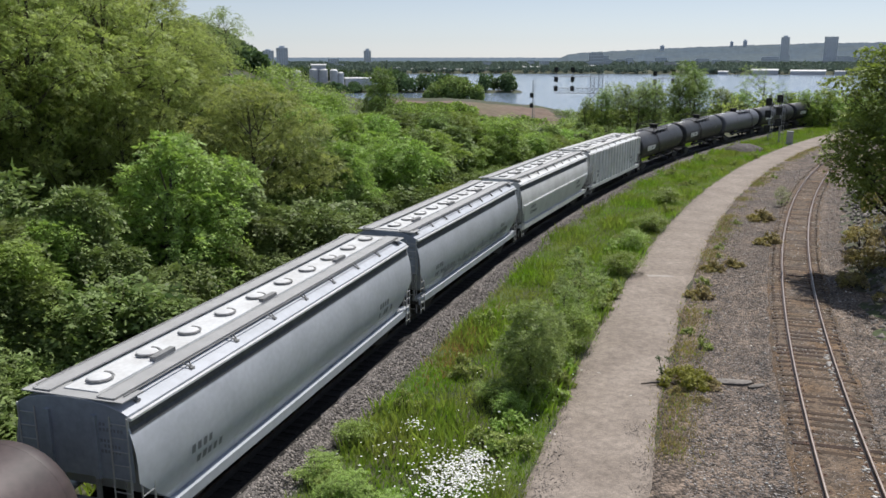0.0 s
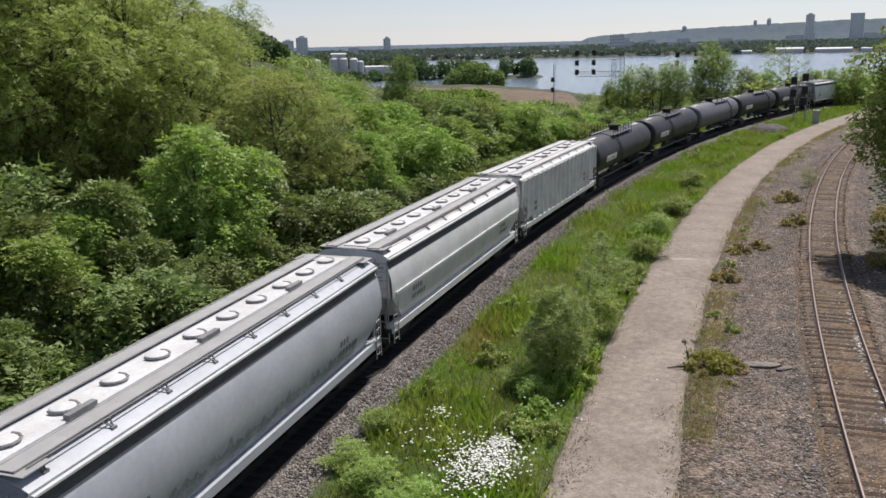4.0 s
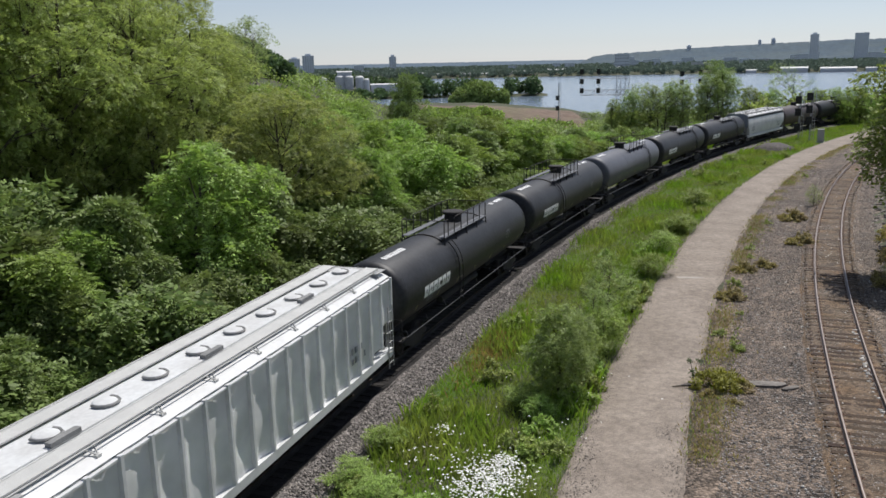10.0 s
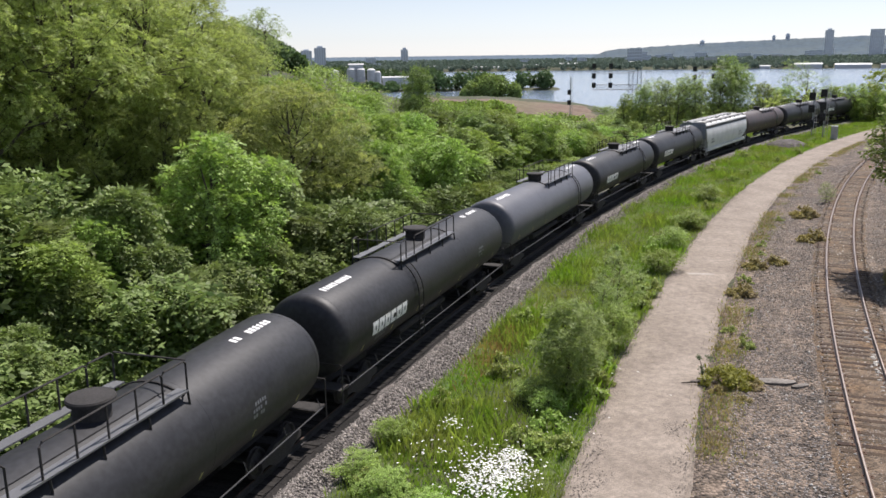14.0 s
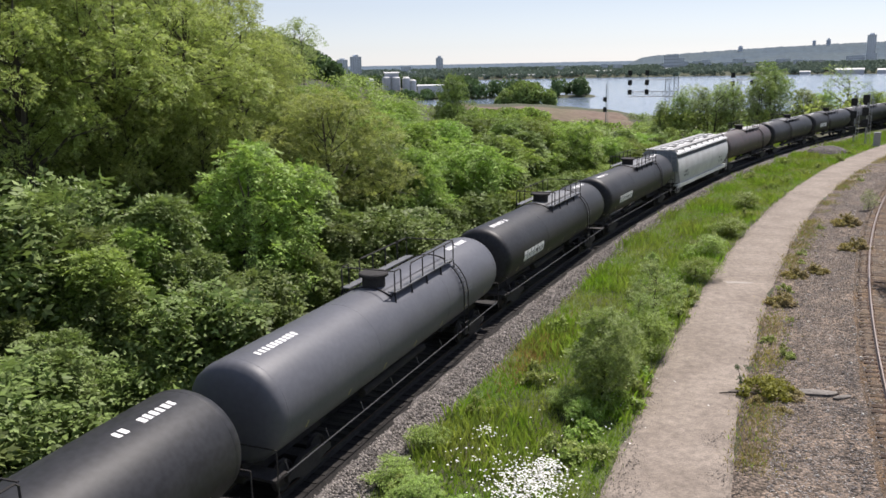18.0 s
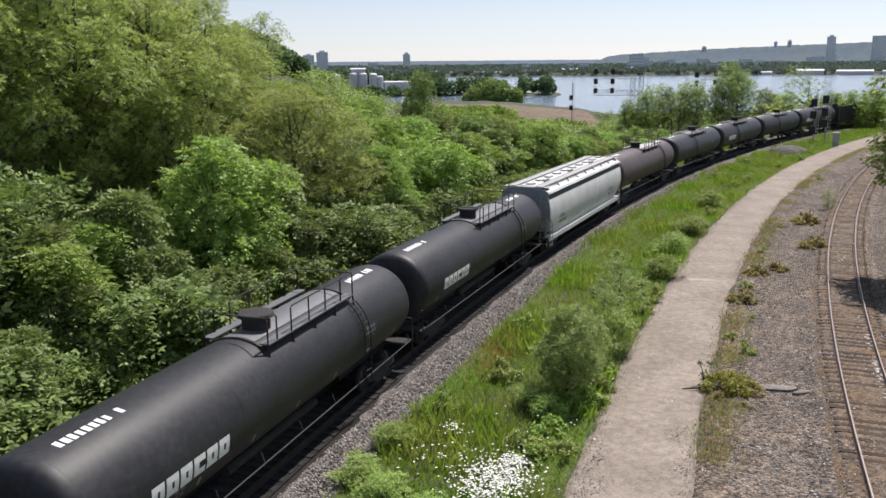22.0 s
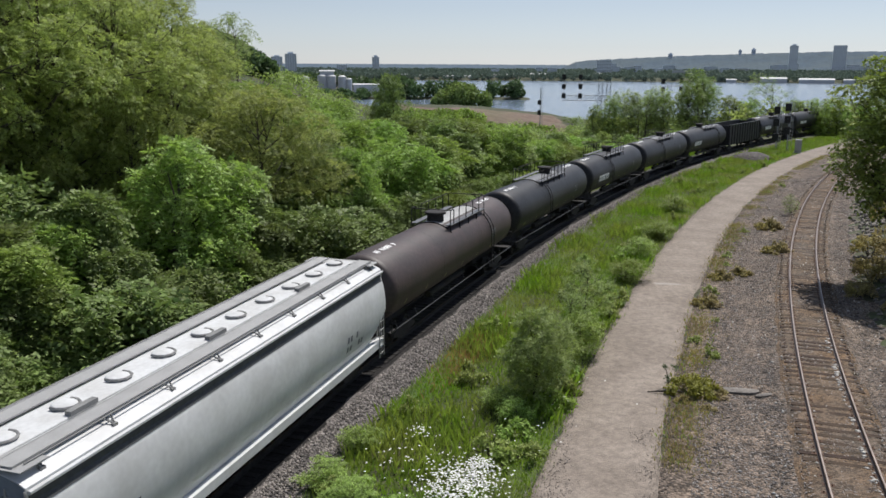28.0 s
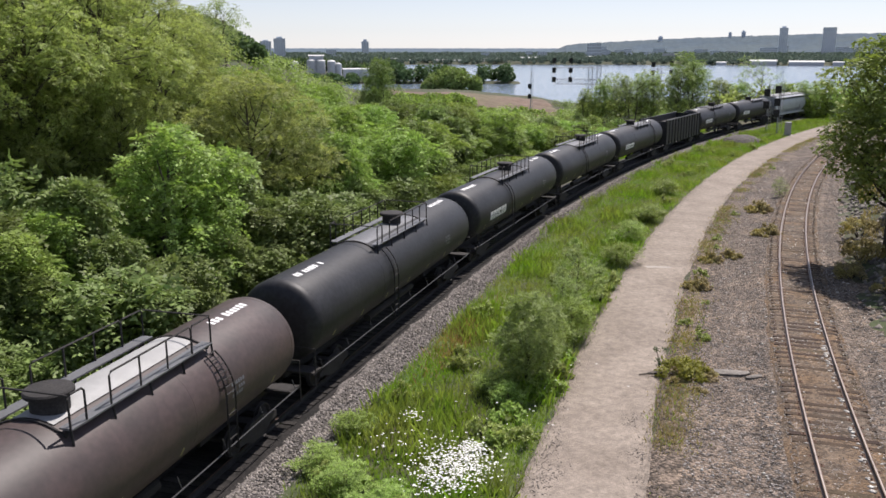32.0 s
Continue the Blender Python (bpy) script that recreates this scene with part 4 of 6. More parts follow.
            l.tube([(p[0], -sy * p[1], p[2]) if sy > 0 else p for p in (a, b)], 0.018, 5)
        part("ladder", l, "under", car)
    # saddles, stub sills, handrail along the underframe
    for sx in (-1, 1):
        sd = Mesh()
        sd.loft([[(sx * (X - 2.2) + a, y, z) for y, z in ((-1.35, 2.1), (-0.5, 1.15), (0.5, 1.15), (1.35, 2.1), (0.9, 1.6), (-0.9, 1.6))] for a in (-0.5, 0.5)])
        sd.box(sx * (X - 2.0) - 2.0, sx * (X - 2.0) + 2.0, -0.3, 0.3, 0.72, 1.3)
        sd.box(min(sx * (X - 0.5), sx * (X + 0.1)), max(sx * (X - 0.5), sx * (X + 0.1)), -1.4, 1.4, 0.98, 1.06)
        part("saddle", sd, "under", car)
        er2 = Mesh()
        for y in (-1.45, 1.45):
            er2.tube([(sx * (X + 0.05), y, 0.5), (sx * (X + 0.05), y, 1.95)], 0.022, 5)
        er2.tube([(sx * (X + 0.05), -1.45, 1.95), (sx * (X + 0.05), 1.45, 1.95)], 0.022, 5)
        part("end_handrail", er2, "under", car)
        coupler(car, sx * X, sx)
    for y in (-1.50, 1.50):
        hr = Mesh()
        hr.tube([(-X + 0.3, y, 1.12), (X - 0.3, y, 1.12)], 0.022, 5)
        for x in lin(-X + 0.4, X - 0.4, 9):
            hr.tube([(x, y, 1.12), (x, y * 0.93, 1.45)], 0.014, 5)
        part("side_handrail", hr, "handrail", car, "thin worn steel handrail low along the tank")
    for k, x in enumerate(lin(-X + 1.6, X - 1.6, 7)):
        for sy in (-1, 1):
            v = [(x + u, -sy * p[1], p[2]) for u, p in ((0, skin(x, 112, 0.006)), (0.09, skin(x, 112, 0.006)), (0.09, skin(x, 122, 0.006)), (0, skin(x, 122, 0.006)))]
            part("reflector", Mesh().add(v, [(0, 1, 2, 3)]), "reflect", car, "dull yellow reflective strip")
    pipe = Mesh()
    pipe.disc_stack([(0.2, 0.45), (0.2, 0.95), (0.3, 1.0), (0.3, 1.3)], 12)
    pipe.tube([(-2.5, -0.5, 0.9), (2.5, -0.5, 0.9)], 0.16, 10)
    part("outlet_valve", pipe, "under", car)
    for x in (-X + 2.1, X - 2.1):
        bogie(car, x)
    return car


def gondola(label, pitch):
    """A black high-sided open car with posts."""
    car = thing("gondola_car", label, "freight car")
    X = (pitch - 1.2) / 2
    b = Mesh()
    for y in (-1.5, 1.5):
        b.box(-X, X, y - 0.03, y + 0.03, 1.1, 3.85)
    for x in (-X, X):
        b.box(x - 0.03, x + 0.03, -1.5, 1.5, 1.1, 3.85)
    b.box(-X, X, -1.5, 1.5, 1.05, 1.15)
    part("body", b, "black", car)
    for y in (-1, 1):
        top = Mesh()
        top.box(-X, X, y * 1.5 - 0.09, y * 1.5 + 0.09, 3.85, 3.99, c=0.02)
        part("top_chord", top, "black", car)
        for k in range(13):
            x = -X + 0.06 + (2 * X - 0.12) * k / 12
            part("side_post", Mesh().box(x - 0.06, x + 0.06, min(y * 1.53, y * 1.62), max(y * 1.53, y * 1.62), 1.1, 3.86), "black", car)
    load = Mesh()
    load.box(-X + 0.05, X - 0.05, -1.46, 1.46, 1.15, 3.2)
    part("load", load, "under", car, "dark loose load")
    for sx in (-1, 1):
        coupler(car, sx * X, sx)
        bogie(car, sx * (X - 2.1))
    part("centre_sill", Mesh().box(-X, X, -0.25, 0.25, 0.72, 1.05), "under", car)
    return car


# order from the head: front coupling, rear coupling along s at 0 s
TRAIN = []


def couple(car, s0, s1):
    car.scale = (1, 1, 0.955)
    TRAIN.append((car, s0, s1))
    return car


couple(tank("dull brown tank car, grimy, leading the pale hoppers", 19.0, "brown", False, toplabel=False, seed=2), -30.6, -11.6)
couple(hopper("pale blue-grey rounded covered hopper car with white roof", 19.3, "grey", seed=11), -11.3, 8.0)
car_b = couple(hopper("pale grey rounded covered hopper car, streaked flank", 17.4, "grey", seed=12, scrawl=True), 8.0, 25.4)
couple(hopper("white rounded covered hopper car with side rub rail", 18.7, "white", stripe=True, seed=13), 25.4, 44.1)
couple(hopper("white flat-sided covered hopper car with many vertical posts", 19.0, "white", ribs=19, seed=14), 44.1, 63.1)
black = couple(tank("glossy black tank car with blocky white marking", 19.0, "black", platform_at=-0.2, seed=21, dome_at=0.66, deck_paint="black"), 63.1, 82.2)
couple(copy_thing(black, pose(0, 0, 0)), 82.2, 101.3)
couple(tank("faded slate-grey tank car without side marking", 19.0, "dgrey", False, platform_at=1.9, seed=22, long_platform=5.4, ladder_at=0.97, dome_at=0.08, deck_paint="dgrey"), 101.3, 120.4)
black_b = couple(tank("black tank car with blocky white marking and long railing", 18.8, "black", platform_at=1.85, seed=23, long_platform=5.4, ladder_at=0.97), 120.4, 139.2)
couple(copy_thing(black_b, pose(0, 0, 0)), 139.2, 158.0)
couple(hopper("silver-grey rounded covered hopper car between tank cars", 18.9, "white", seed=15), 158.0, 176.9)
couple(tank("dull brown tank car with pale platform and dark dome", 19.0, "brown", False, platform_at=1.9, seed=24, long_platform=5.4, ladder_at=0.97, dome_at=0.12, deck_paint="grate"), 176.9, 195.9)
plain = couple(tank("black tank car with white top lettering, no side marking", 19.0, "black", False, platform_at=0.4, seed=25, dome_at=0.7), 195.9, 215.0)
couple(copy_thing(black, pose(0, 0, 0)), 215.0, 234.0)
couple(copy_thing(plain, pose(0, 0, 0)), 234.0, 253.0)
couple(copy_thing(black_b, pose(0, 0, 0)), 253.0, 271.5)
couple(gondola("black high-sided open gondola car with side posts", 16.5), 271.5, 288.0)
couple(copy_thing(black, pose(0, 0, 0)), 288.0, 307.0)
couple(copy_thing(black_b, pose(0, 0, 0)), 307.0, 326.0)
couple(copy_thing(car_b, pose(0, 0, 0)), 326.0, 343.5)
couple(copy_thing(car_b, pose(0, 0, 0)), 343.5, 361.0)


def run(t):
    """Metres that the train has rolled by t seconds."""
    u = t / 32.0
    return 176.543 * u + 81.039 * u ** 2 - 130.319 * u ** 3 + 97.082 * u ** 4 - 26.658 * u ** 5


def car_pose(s):
    """A car on the curve: it rides on its two bogies."""
    a, b = at(s - 6.8, 0, RAIL_Z), at(s + 6.8, 0, RAIL_Z)
    return Matrix.Translation((a + b) / 2) @ pose(0, 0, 0, 0, 0, 90 - heading(s))


def motions():
    ticks, turns = [k * 0.5 for k in range(65)], [k * 0.1 for k in range(321)]
    for car, s0, s1 in TRAIN:
        mid = (s0 + s1) / 2
        walk(car, [(t, car_pose(mid - run(t))) for t in ticks])
        for wheel in car.children_recursive:
            if wheel.name.startswith("wheelset"):
                x = wheel.matrix_basis.translation.x
                walk(wheel, [(t, pose(x, 0, 0.457) @ Matrix.Rotation(-run(t) / 0.457, 4, "Y")) for t in turns])


# ---------------------------------------------------------------- plants
def solids(name, verts, faces, centres, scales, turns, material, tilt=None):
    """Many small copies of one solid in one mesh: a random size and turn about z for each."""
    v = np.asarray(verts, dtype=float)
    c, k = np.asarray(centres, dtype=float), len(centres)
    sc = np.asarray(scales, dtype=float).reshape(k, 1, -1)
    ca, sa_ = np.cos(turns)[:, None], np.sin(turns)[:, None]
    p = v[None] * sc
    x, y = p[..., 0] * ca - p[..., 1] * sa_, p[..., 0] * sa_ + p[..., 1] * ca
    p = np.stack([x, y, p[..., 2]], -1) + c[:, None]
    nv, nf = len(v), len(faces)
    fl = np.array([i for f in faces for i in f], dtype=np.int32)
    tot = np.array([len(f) for f in faces], dtype=np.int32)
    me = bpy.data.meshes.new(name)
    me.vertices.add(nv * k)
    me.vertices.foreach_set("co", p.astype(np.float32).ravel())
    loops = (fl[None] + np.arange(k, dtype=np.int32)[:, None] * nv).ravel()
    me.loops.add(len(loops))
    me.loops.foreach_set("vertex_index", loops)
    me.polygons.add(nf * k)
    totals = np.tile(tot, k)
    me.polygons.foreach_set("loop_start", np.concatenate([[0], np.cumsum(totals)[:-1]]).astype(np.int32))
    me.polygons.foreach_set("loop_total", totals)
    me.update(calc_edges=True)
    me.materials.append(M[material])
    return me


def leaves(name, blobs, n, size, material, seed, up=0.45, shell=0.62, droop=0.0, narrow=0.5):
    """Leaf blades round the given blobs (centre, radii)."""
    rng = np.random.default_rng(seed)
    c = np.array([b[0] for b in blobs], dtype=float)
    r = np.array([b[1] for b in blobs], dtype=float)
    w = (r.prod(1) ** (2 / 3))
    i = rng.choice(len(blobs), n, p=w / w.sum())
    d = rng.normal(size=(n, 3))
    d[:, 2] += 0.25
    d /= np.linalg.norm(d, axis=1)[:, None]
    rad = shell + (1.08 - shell) * rng.random((n, 1)) ** 0.7
    p = c[i] + d * r[i] * rad
    nrm = d * 0.55 + np.array((0, 0, up)) + rng.normal(size=(n, 3)) * 0.42
    nrm /= np.linalg.norm(nrm, axis=1)[:, None]
    t = np.cross(nrm, rng.normal(size=(n, 3)))
    t[:, 2] -= droop
    t /= np.linalg.norm(t, axis=1)[:, None]
    b = np.cross(nrm, t)
    ln = size * rng.uniform(0.6, 1.35, (n, 1))
    wd = ln * narrow * rng.uniform(0.8, 1.2, (n, 1))
    v = np.stack([p, p + t * ln * 0.45 + b * wd * 0.5 - nrm * ln * 0.05, p + t * ln, p + t * ln * 0.45 - b * wd * 0.5 - nrm * ln * 0.05], 1)
    return quads(name, v, 4, material)


def sprays(name, lobes, n, length, material, seed, pairs=4, leaf=0.34, droop=0.35, narrow=0.42, inner=0.12, wild=0.35):
    """Feather leaves over the outer skin of the lobes: each spray is a bent stalk with pairs of leaflets and one at the tip."""
    rng = np.random.default_rng(seed)
    c = np.array([b[0] for b in lobes], dtype=float)
    r = np.array([b[1] for b in lobes], dtype=float)
    w = r.prod(1) ** (2 / 3)
    m = int(n * 2.4)
    i = rng.choice(len(lobes), m, p=w / w.sum())
    d = rng.normal(size=(m, 3))
    d[:, 2] += 0.30
    d /= np.linalg.norm(d, axis=1)[:, None]
    p = c[i] + d * r[i] * (0.80 + 0.26 * rng.random((m, 1)))
    deep = np.zeros(m, dtype=bool)
    for j in range(len(lobes)):
        deep |= (((p - c[j]) / (r[j] * 0.84)) ** 2).sum(1) < (i != j)
    keep = np.flatnonzero(~deep | (rng.random(m) < inner))[:n]
    p, d = p[keep], d[keep]
    n = len(p)
    t = d * (1, 1, 0.45) + rng.normal(size=(n, 3)) * wild
    t /= np.linalg.norm(t, axis=1)[:, None]
    up = np.array((0, 0, 0.75)) + d * 0.75 + rng.normal(size=(n, 3)) * 0.25
    side = np.cross(up, t)
    side /= np.linalg.norm(side, axis=1)[:, None]
    nrm = np.cross(t, side)
    ln = length * rng.uniform(0.55, 1.35, (n, 1))
    out = []

    def leaflet(base, way, size, flat):
        across = np.cross(flat, way)
        mid = base + way * size * 0.45
        out.append(np.stack([base, mid + across * size * narrow * 0.5, base + way * size, mid - across * size * narrow * 0.5], 1))
    for k in range(pairs):
        f = 0.18 + 0.72 * k / max(1, pairs - 1)
        base = p + t * ln * f - np.array((0, 0, 1.0)) * ln * droop * f * f
        for sg in (-1, 1):
            way = side * sg + t * 0.45 + nrm * rng.normal(0, 0.25, (n, 1)) - np.array((0, 0, 0.25))
            way /= np.linalg.norm(way, axis=1)[:, None]
            leaflet(base, way, ln * leaf * rng.uniform(0.75, 1.25, (n, 1)) * (1.1 - 0.35 * f), nrm)
    tip = t - np.array((0, 0, 1.0)) * droop
    tip /= np.linalg.norm(tip, axis=1)[:, None]
    leaflet(p + t * ln * 0.85 - np.array((0, 0, 1.0)) * ln * droop * 0.7, tip, ln * leaf, nrm)
    return quads(name, np.concatenate(out), 4, material)


def crown_lobes(h, width, rng, n, low=0.12, flat=0.75, size=0.24, top=0.55, sub=6, belly=0.45):
    """Clumps of a crown in two sizes: big lobes inside an uneven envelope, smaller ones over each."""
    big, small = [], []
    lean = (rng.uniform(-0.15, 0.15), rng.uniform(-0.15, 0.15))
    swell = [rng.uniform(0.72, 1.18) for _ in range(7)]
    for k in range(n):
        u = low + (1 - low) * ((k + rng.random()) / n)
        v = (u - low) / (1 - low)
        env = (0.55 + 0.45 * math.sin(math.pi * min(1.0, v / (2 * belly)))) if v < belly else max(0.12, 1 - ((v - belly) / (1 - belly)) ** 2 * (1 - 0.45 * top))
        a = 2.39996 * k + rng.uniform(-0.5, 0.5)
        rad = width / 2 * env * swell[int(a / 0.9) % 7] * rng.uniform(0.45, 0.92)
        r = width * size * rng.uniform(0.6, 1.1) * (0.75 + 0.25 * env)
        z = min(u * h, h - r * flat * 0.9)
        c = (math.cos(a) * rad + lean[0] * z, math.sin(a) * rad + lean[1] * z, z)
        big.append((c, r))
        for j in range(sub):
            e = Vector((rng.gauss(0, 1), rng.gauss(0, 1), rng.gauss(0.35, 0.8))).normalized()
            q = r * rng.uniform(0.38, 0.62)
            small.append(((c[0] + e.x * r * 0.75, c[1] + e.y * r * 0.75, c[2] + e.z * r * flat * 0.75), (q, q, q * flat)))
    return big, small


def branches(big, h, r0, rng, fork=0.32, bend=0.5):
    """A tapered trunk that forks, with a limb to each large clump."""
    m = Mesh()
    tops = []
    for k in range(rng.choice((1, 2, 2))):
        a = rng.uniform(0, 6.28)
        pts = [Vector((0.12 * k, 0, -0.5))]
        for i in range(1, 7):
            f = i / 6
            pts.append(Vector((math.cos(a) * bend * h * 0.12 * f * (k + 0.4) + rng.gauss(0, 0.02 * h) * f, math.sin(a) * bend * h * 0.12 * f * (k + 0.4) + rng.gauss(0, 0.02 * h) * f, h * 0.86 * f)))
        m.tube(pts, [r0 * (1 - 0.85 * i / 6) for i in range(7)], 7)
        tops.append(pts)
    for j, (c, r) in enumerate(big):
        pts = tops[j % len(tops)]
        z = max(h * fork * 0.6, c[2] - 0.55 * math.hypot(c[0], c[1]) - 0.3 * r)
        k = min(5.0, max(0.2, z / (h * 0.86) * 6))
        b = pts[int(k)].lerp(pts[int(k) + 1], k - int(k))
        e = Vector(c)
        mid = b.lerp(e, 0.5) + Vector((rng.gauss(0, 0.1), rng.gauss(0, 0.1), -0.08)) * r
        rr = r0 * (0.50 - 0.30 * z / h)
        m.tube([b, mid, e], [rr, rr * 0.7, rr * 0.25], 5)
        for _ in range(3):
            w = e + Vector((rng.gauss(0, 1), rng.gauss(0, 1), rng.gauss(0.3, 0.6))) * r * 0.6
            m.tube([mid.lerp(e, rng.uniform(0.2, 0.9)), w], [rr * 0.35, rr * 0.1], 4)
    return m


def crowned(name, label, category, group, seed, material, h, width, n, length, lobes_n=22, r0=0.14, low=0.12, flat=0.75, size=0.24, sub=6, pairs=4, leaf=0.34, droop=0.35, narrow=0.42, top=0.55, belly=0.45, inner=0.12, wild=0.35):
    """A tree or tall bush: forked trunk, limbs and a crown of leafy clumps."""
    rng = random.Random(seed)
    t = thing(name, label, category, group)
    big, small = crown_lobes(h, width, rng, lobes_n, low, flat, size, top, sub, belly)
    part("trunk", branches(big, h, r0, rng), "bark", t, "grey-brown trunk and limbs")
    part("crown", sprays("crown", small, n, length, material, seed, pairs, leaf, droop, narrow, inner, wild), None, t, kind="stuff")
    return t


def shrub(label, seed, material, r=1.7, h=3.2, n=2600, size=0.24, blobs=34, up=0.45, droop=0.2):
    rng = random.Random(seed)
    t = thing("shrub", label, "shrub", "shrubs on the bank")
    st = Mesh()
    bl = []
    for k in range(blobs):
        a, f = rng.uniform(0, 2 * math.pi), rng.random() ** 0.55
        top = h * (1 - 0.55 * f * f) * rng.uniform(0.75, 1.05)
        br = rng.uniform(0.13, 0.40) * r * 0.62
        c = (math.cos(a) * f * r, math.sin(a) * f * r, max(br * 0.6, top * rng.uniform(0.45, 1.0) - br * 0.4))
        bl.append((c, (br * rng.uniform(0.8, 1.4), br * rng.uniform(0.8, 1.4), br * rng.uniform(0.6, 1.3))))
        if k % 4 == 0:
            st.tube([(c[0] * 0.15, c[1] * 0.15, -0.3), (c[0] * 0.55, c[1] * 0.55, c[2] * 0.55), c], [0.05, 0.035, 0.015], 4)
    part("woody_base", st, "bark", t)
    me = leaves("foliage", bl, n, size, material, seed, up=up, droop=droop, shell=0.35)
    part("foliage", me, None, t, kind="stuff")
    return t


def place(x, y, turn=0.0, k=1.0, kz=None, sink=0.0):
    z = float(height(np.array(x), np.array(y))) - sink
    return Matrix.Translation((x, y, z)) @ pose(0, 0, 0, 0, 0, turn) @ Matrix.Diagonal((k, k, kz or k, 1))


def polar(bearing, dist):
    return dist * math.sin(radians(bearing)), dist * math.cos(radians(bearing))


def plant(makers, spots):
    """Set a kind at each spot: the first is built, the others copy it."""
    made = [None] * len(makers)
    for k, m in spots:
        k %= len(makers)
        if made[k] is None:
            made[k] = makers[k]()
            made[k].matrix_basis = m
        else:
            copy_thing(made[k], Matrix()).matrix_basis = m


def sq(s, q, z):
    a = radians(S_HEAD) + s / RAD
    r = RAD - q
    return np.stack([CX - r * np.cos(a), CY + r * np.sin(a), z], -1)


HILL = "trees on the hillside"
BANK = "shrubs on the bank"
GREEN = [
    lambda: crowned("tree", "tall olive-green locust tree with dark forked limbs", "tree", HILL, 41, "leaf_c", 13.0, 9.5, 10500, 0.34, 26, 0.30, 0.34, 0.62, 0.185, 7, pairs=4, leaf=0.40, droop=0.3, top=0.8, belly=0.35),
    lambda: crowned("tree", "spreading feathery locust tree with yellow-green leaves", "tree", HILL, 42, "leaf_c", 9.0, 8.5, 12000, 0.30, 26, 0.16, 0.14, 0.62, 0.20, 7, pairs=4, leaf=0.40, droop=0.3, top=0.7, belly=0.4),
    lambda: crowned("tree", "bright green walnut tree with large drooping leaf sprays", "tree", HILL, 43, "leaf_a", 8.0, 6.4, 4200, 0.52, 20, 0.16, 0.06, 0.8, 0.20, 6, pairs=4, leaf=0.42, droop=0.45, top=0.35),
    lambda: crowned("tree", "mid-green leafy box elder tree on the bank", "tree", HILL, 44, "leaf_b", 6.5, 5.2, 3400, 0.46, 16, 0.12, 0.04, 0.8, 0.20, 6, pairs=3, leaf=0.46, droop=0.4, narrow=0.55, top=0.5),
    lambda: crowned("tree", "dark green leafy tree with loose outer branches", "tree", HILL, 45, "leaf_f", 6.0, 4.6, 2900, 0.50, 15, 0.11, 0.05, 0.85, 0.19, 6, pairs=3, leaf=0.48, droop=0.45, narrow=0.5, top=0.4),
    lambda: crowned("shrub", "bright green sumac shrub with flat leafy tops", "shrub", BANK, 31, "leaf_a", 3.4, 3.8, 1500, 0.52, 18, 0.06, 0.25, 0.6, 0.19, 5, pairs=5, leaf=0.30, droop=0.5, narrow=0.4, top=1.0, belly=0.6),
    lambda: crowned("shrub", "yellow-green sumac shrub crowded on the bank", "shrub", BANK, 34, "leaf_a", 2.8, 3.4, 1300, 0.50, 15, 0.05, 0.2, 0.65, 0.20, 5, pairs=5, leaf=0.30, droop=0.5, narrow=0.4, top=1.0, belly=0.6),
    lambda: crowned("shrub", "mid-green dense dogwood shrub on the wooded bank", "shrub", BANK, 32, "leaf_b", 3.2, 3.4, 2300, 0.32, 18, 0.05, 0.1, 0.75, 0.21, 6, pairs=3, leaf=0.42, droop=0.3, narrow=0.55, top=0.8),
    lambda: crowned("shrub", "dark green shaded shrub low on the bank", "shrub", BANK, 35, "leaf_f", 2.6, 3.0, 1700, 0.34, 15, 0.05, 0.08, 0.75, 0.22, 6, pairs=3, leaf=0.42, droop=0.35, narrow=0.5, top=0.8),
    lambda: crowned("tree", "upright young tree with bright drooping leaf sprays", "tree", HILL, 46, "leaf_a", 6.2, 4.0, 2400, 0.56, 14, 0.10, 0.08, 0.95, 0.20, 6, pairs=5, leaf=0.34, droop=0.55, narrow=0.42, top=0.3, belly=0.35),
]
HEIGHTS = (13.0, 9.0, 8.0, 6.5, 6.0, 3.4, 2.8, 3.2, 2.6, 6.2)


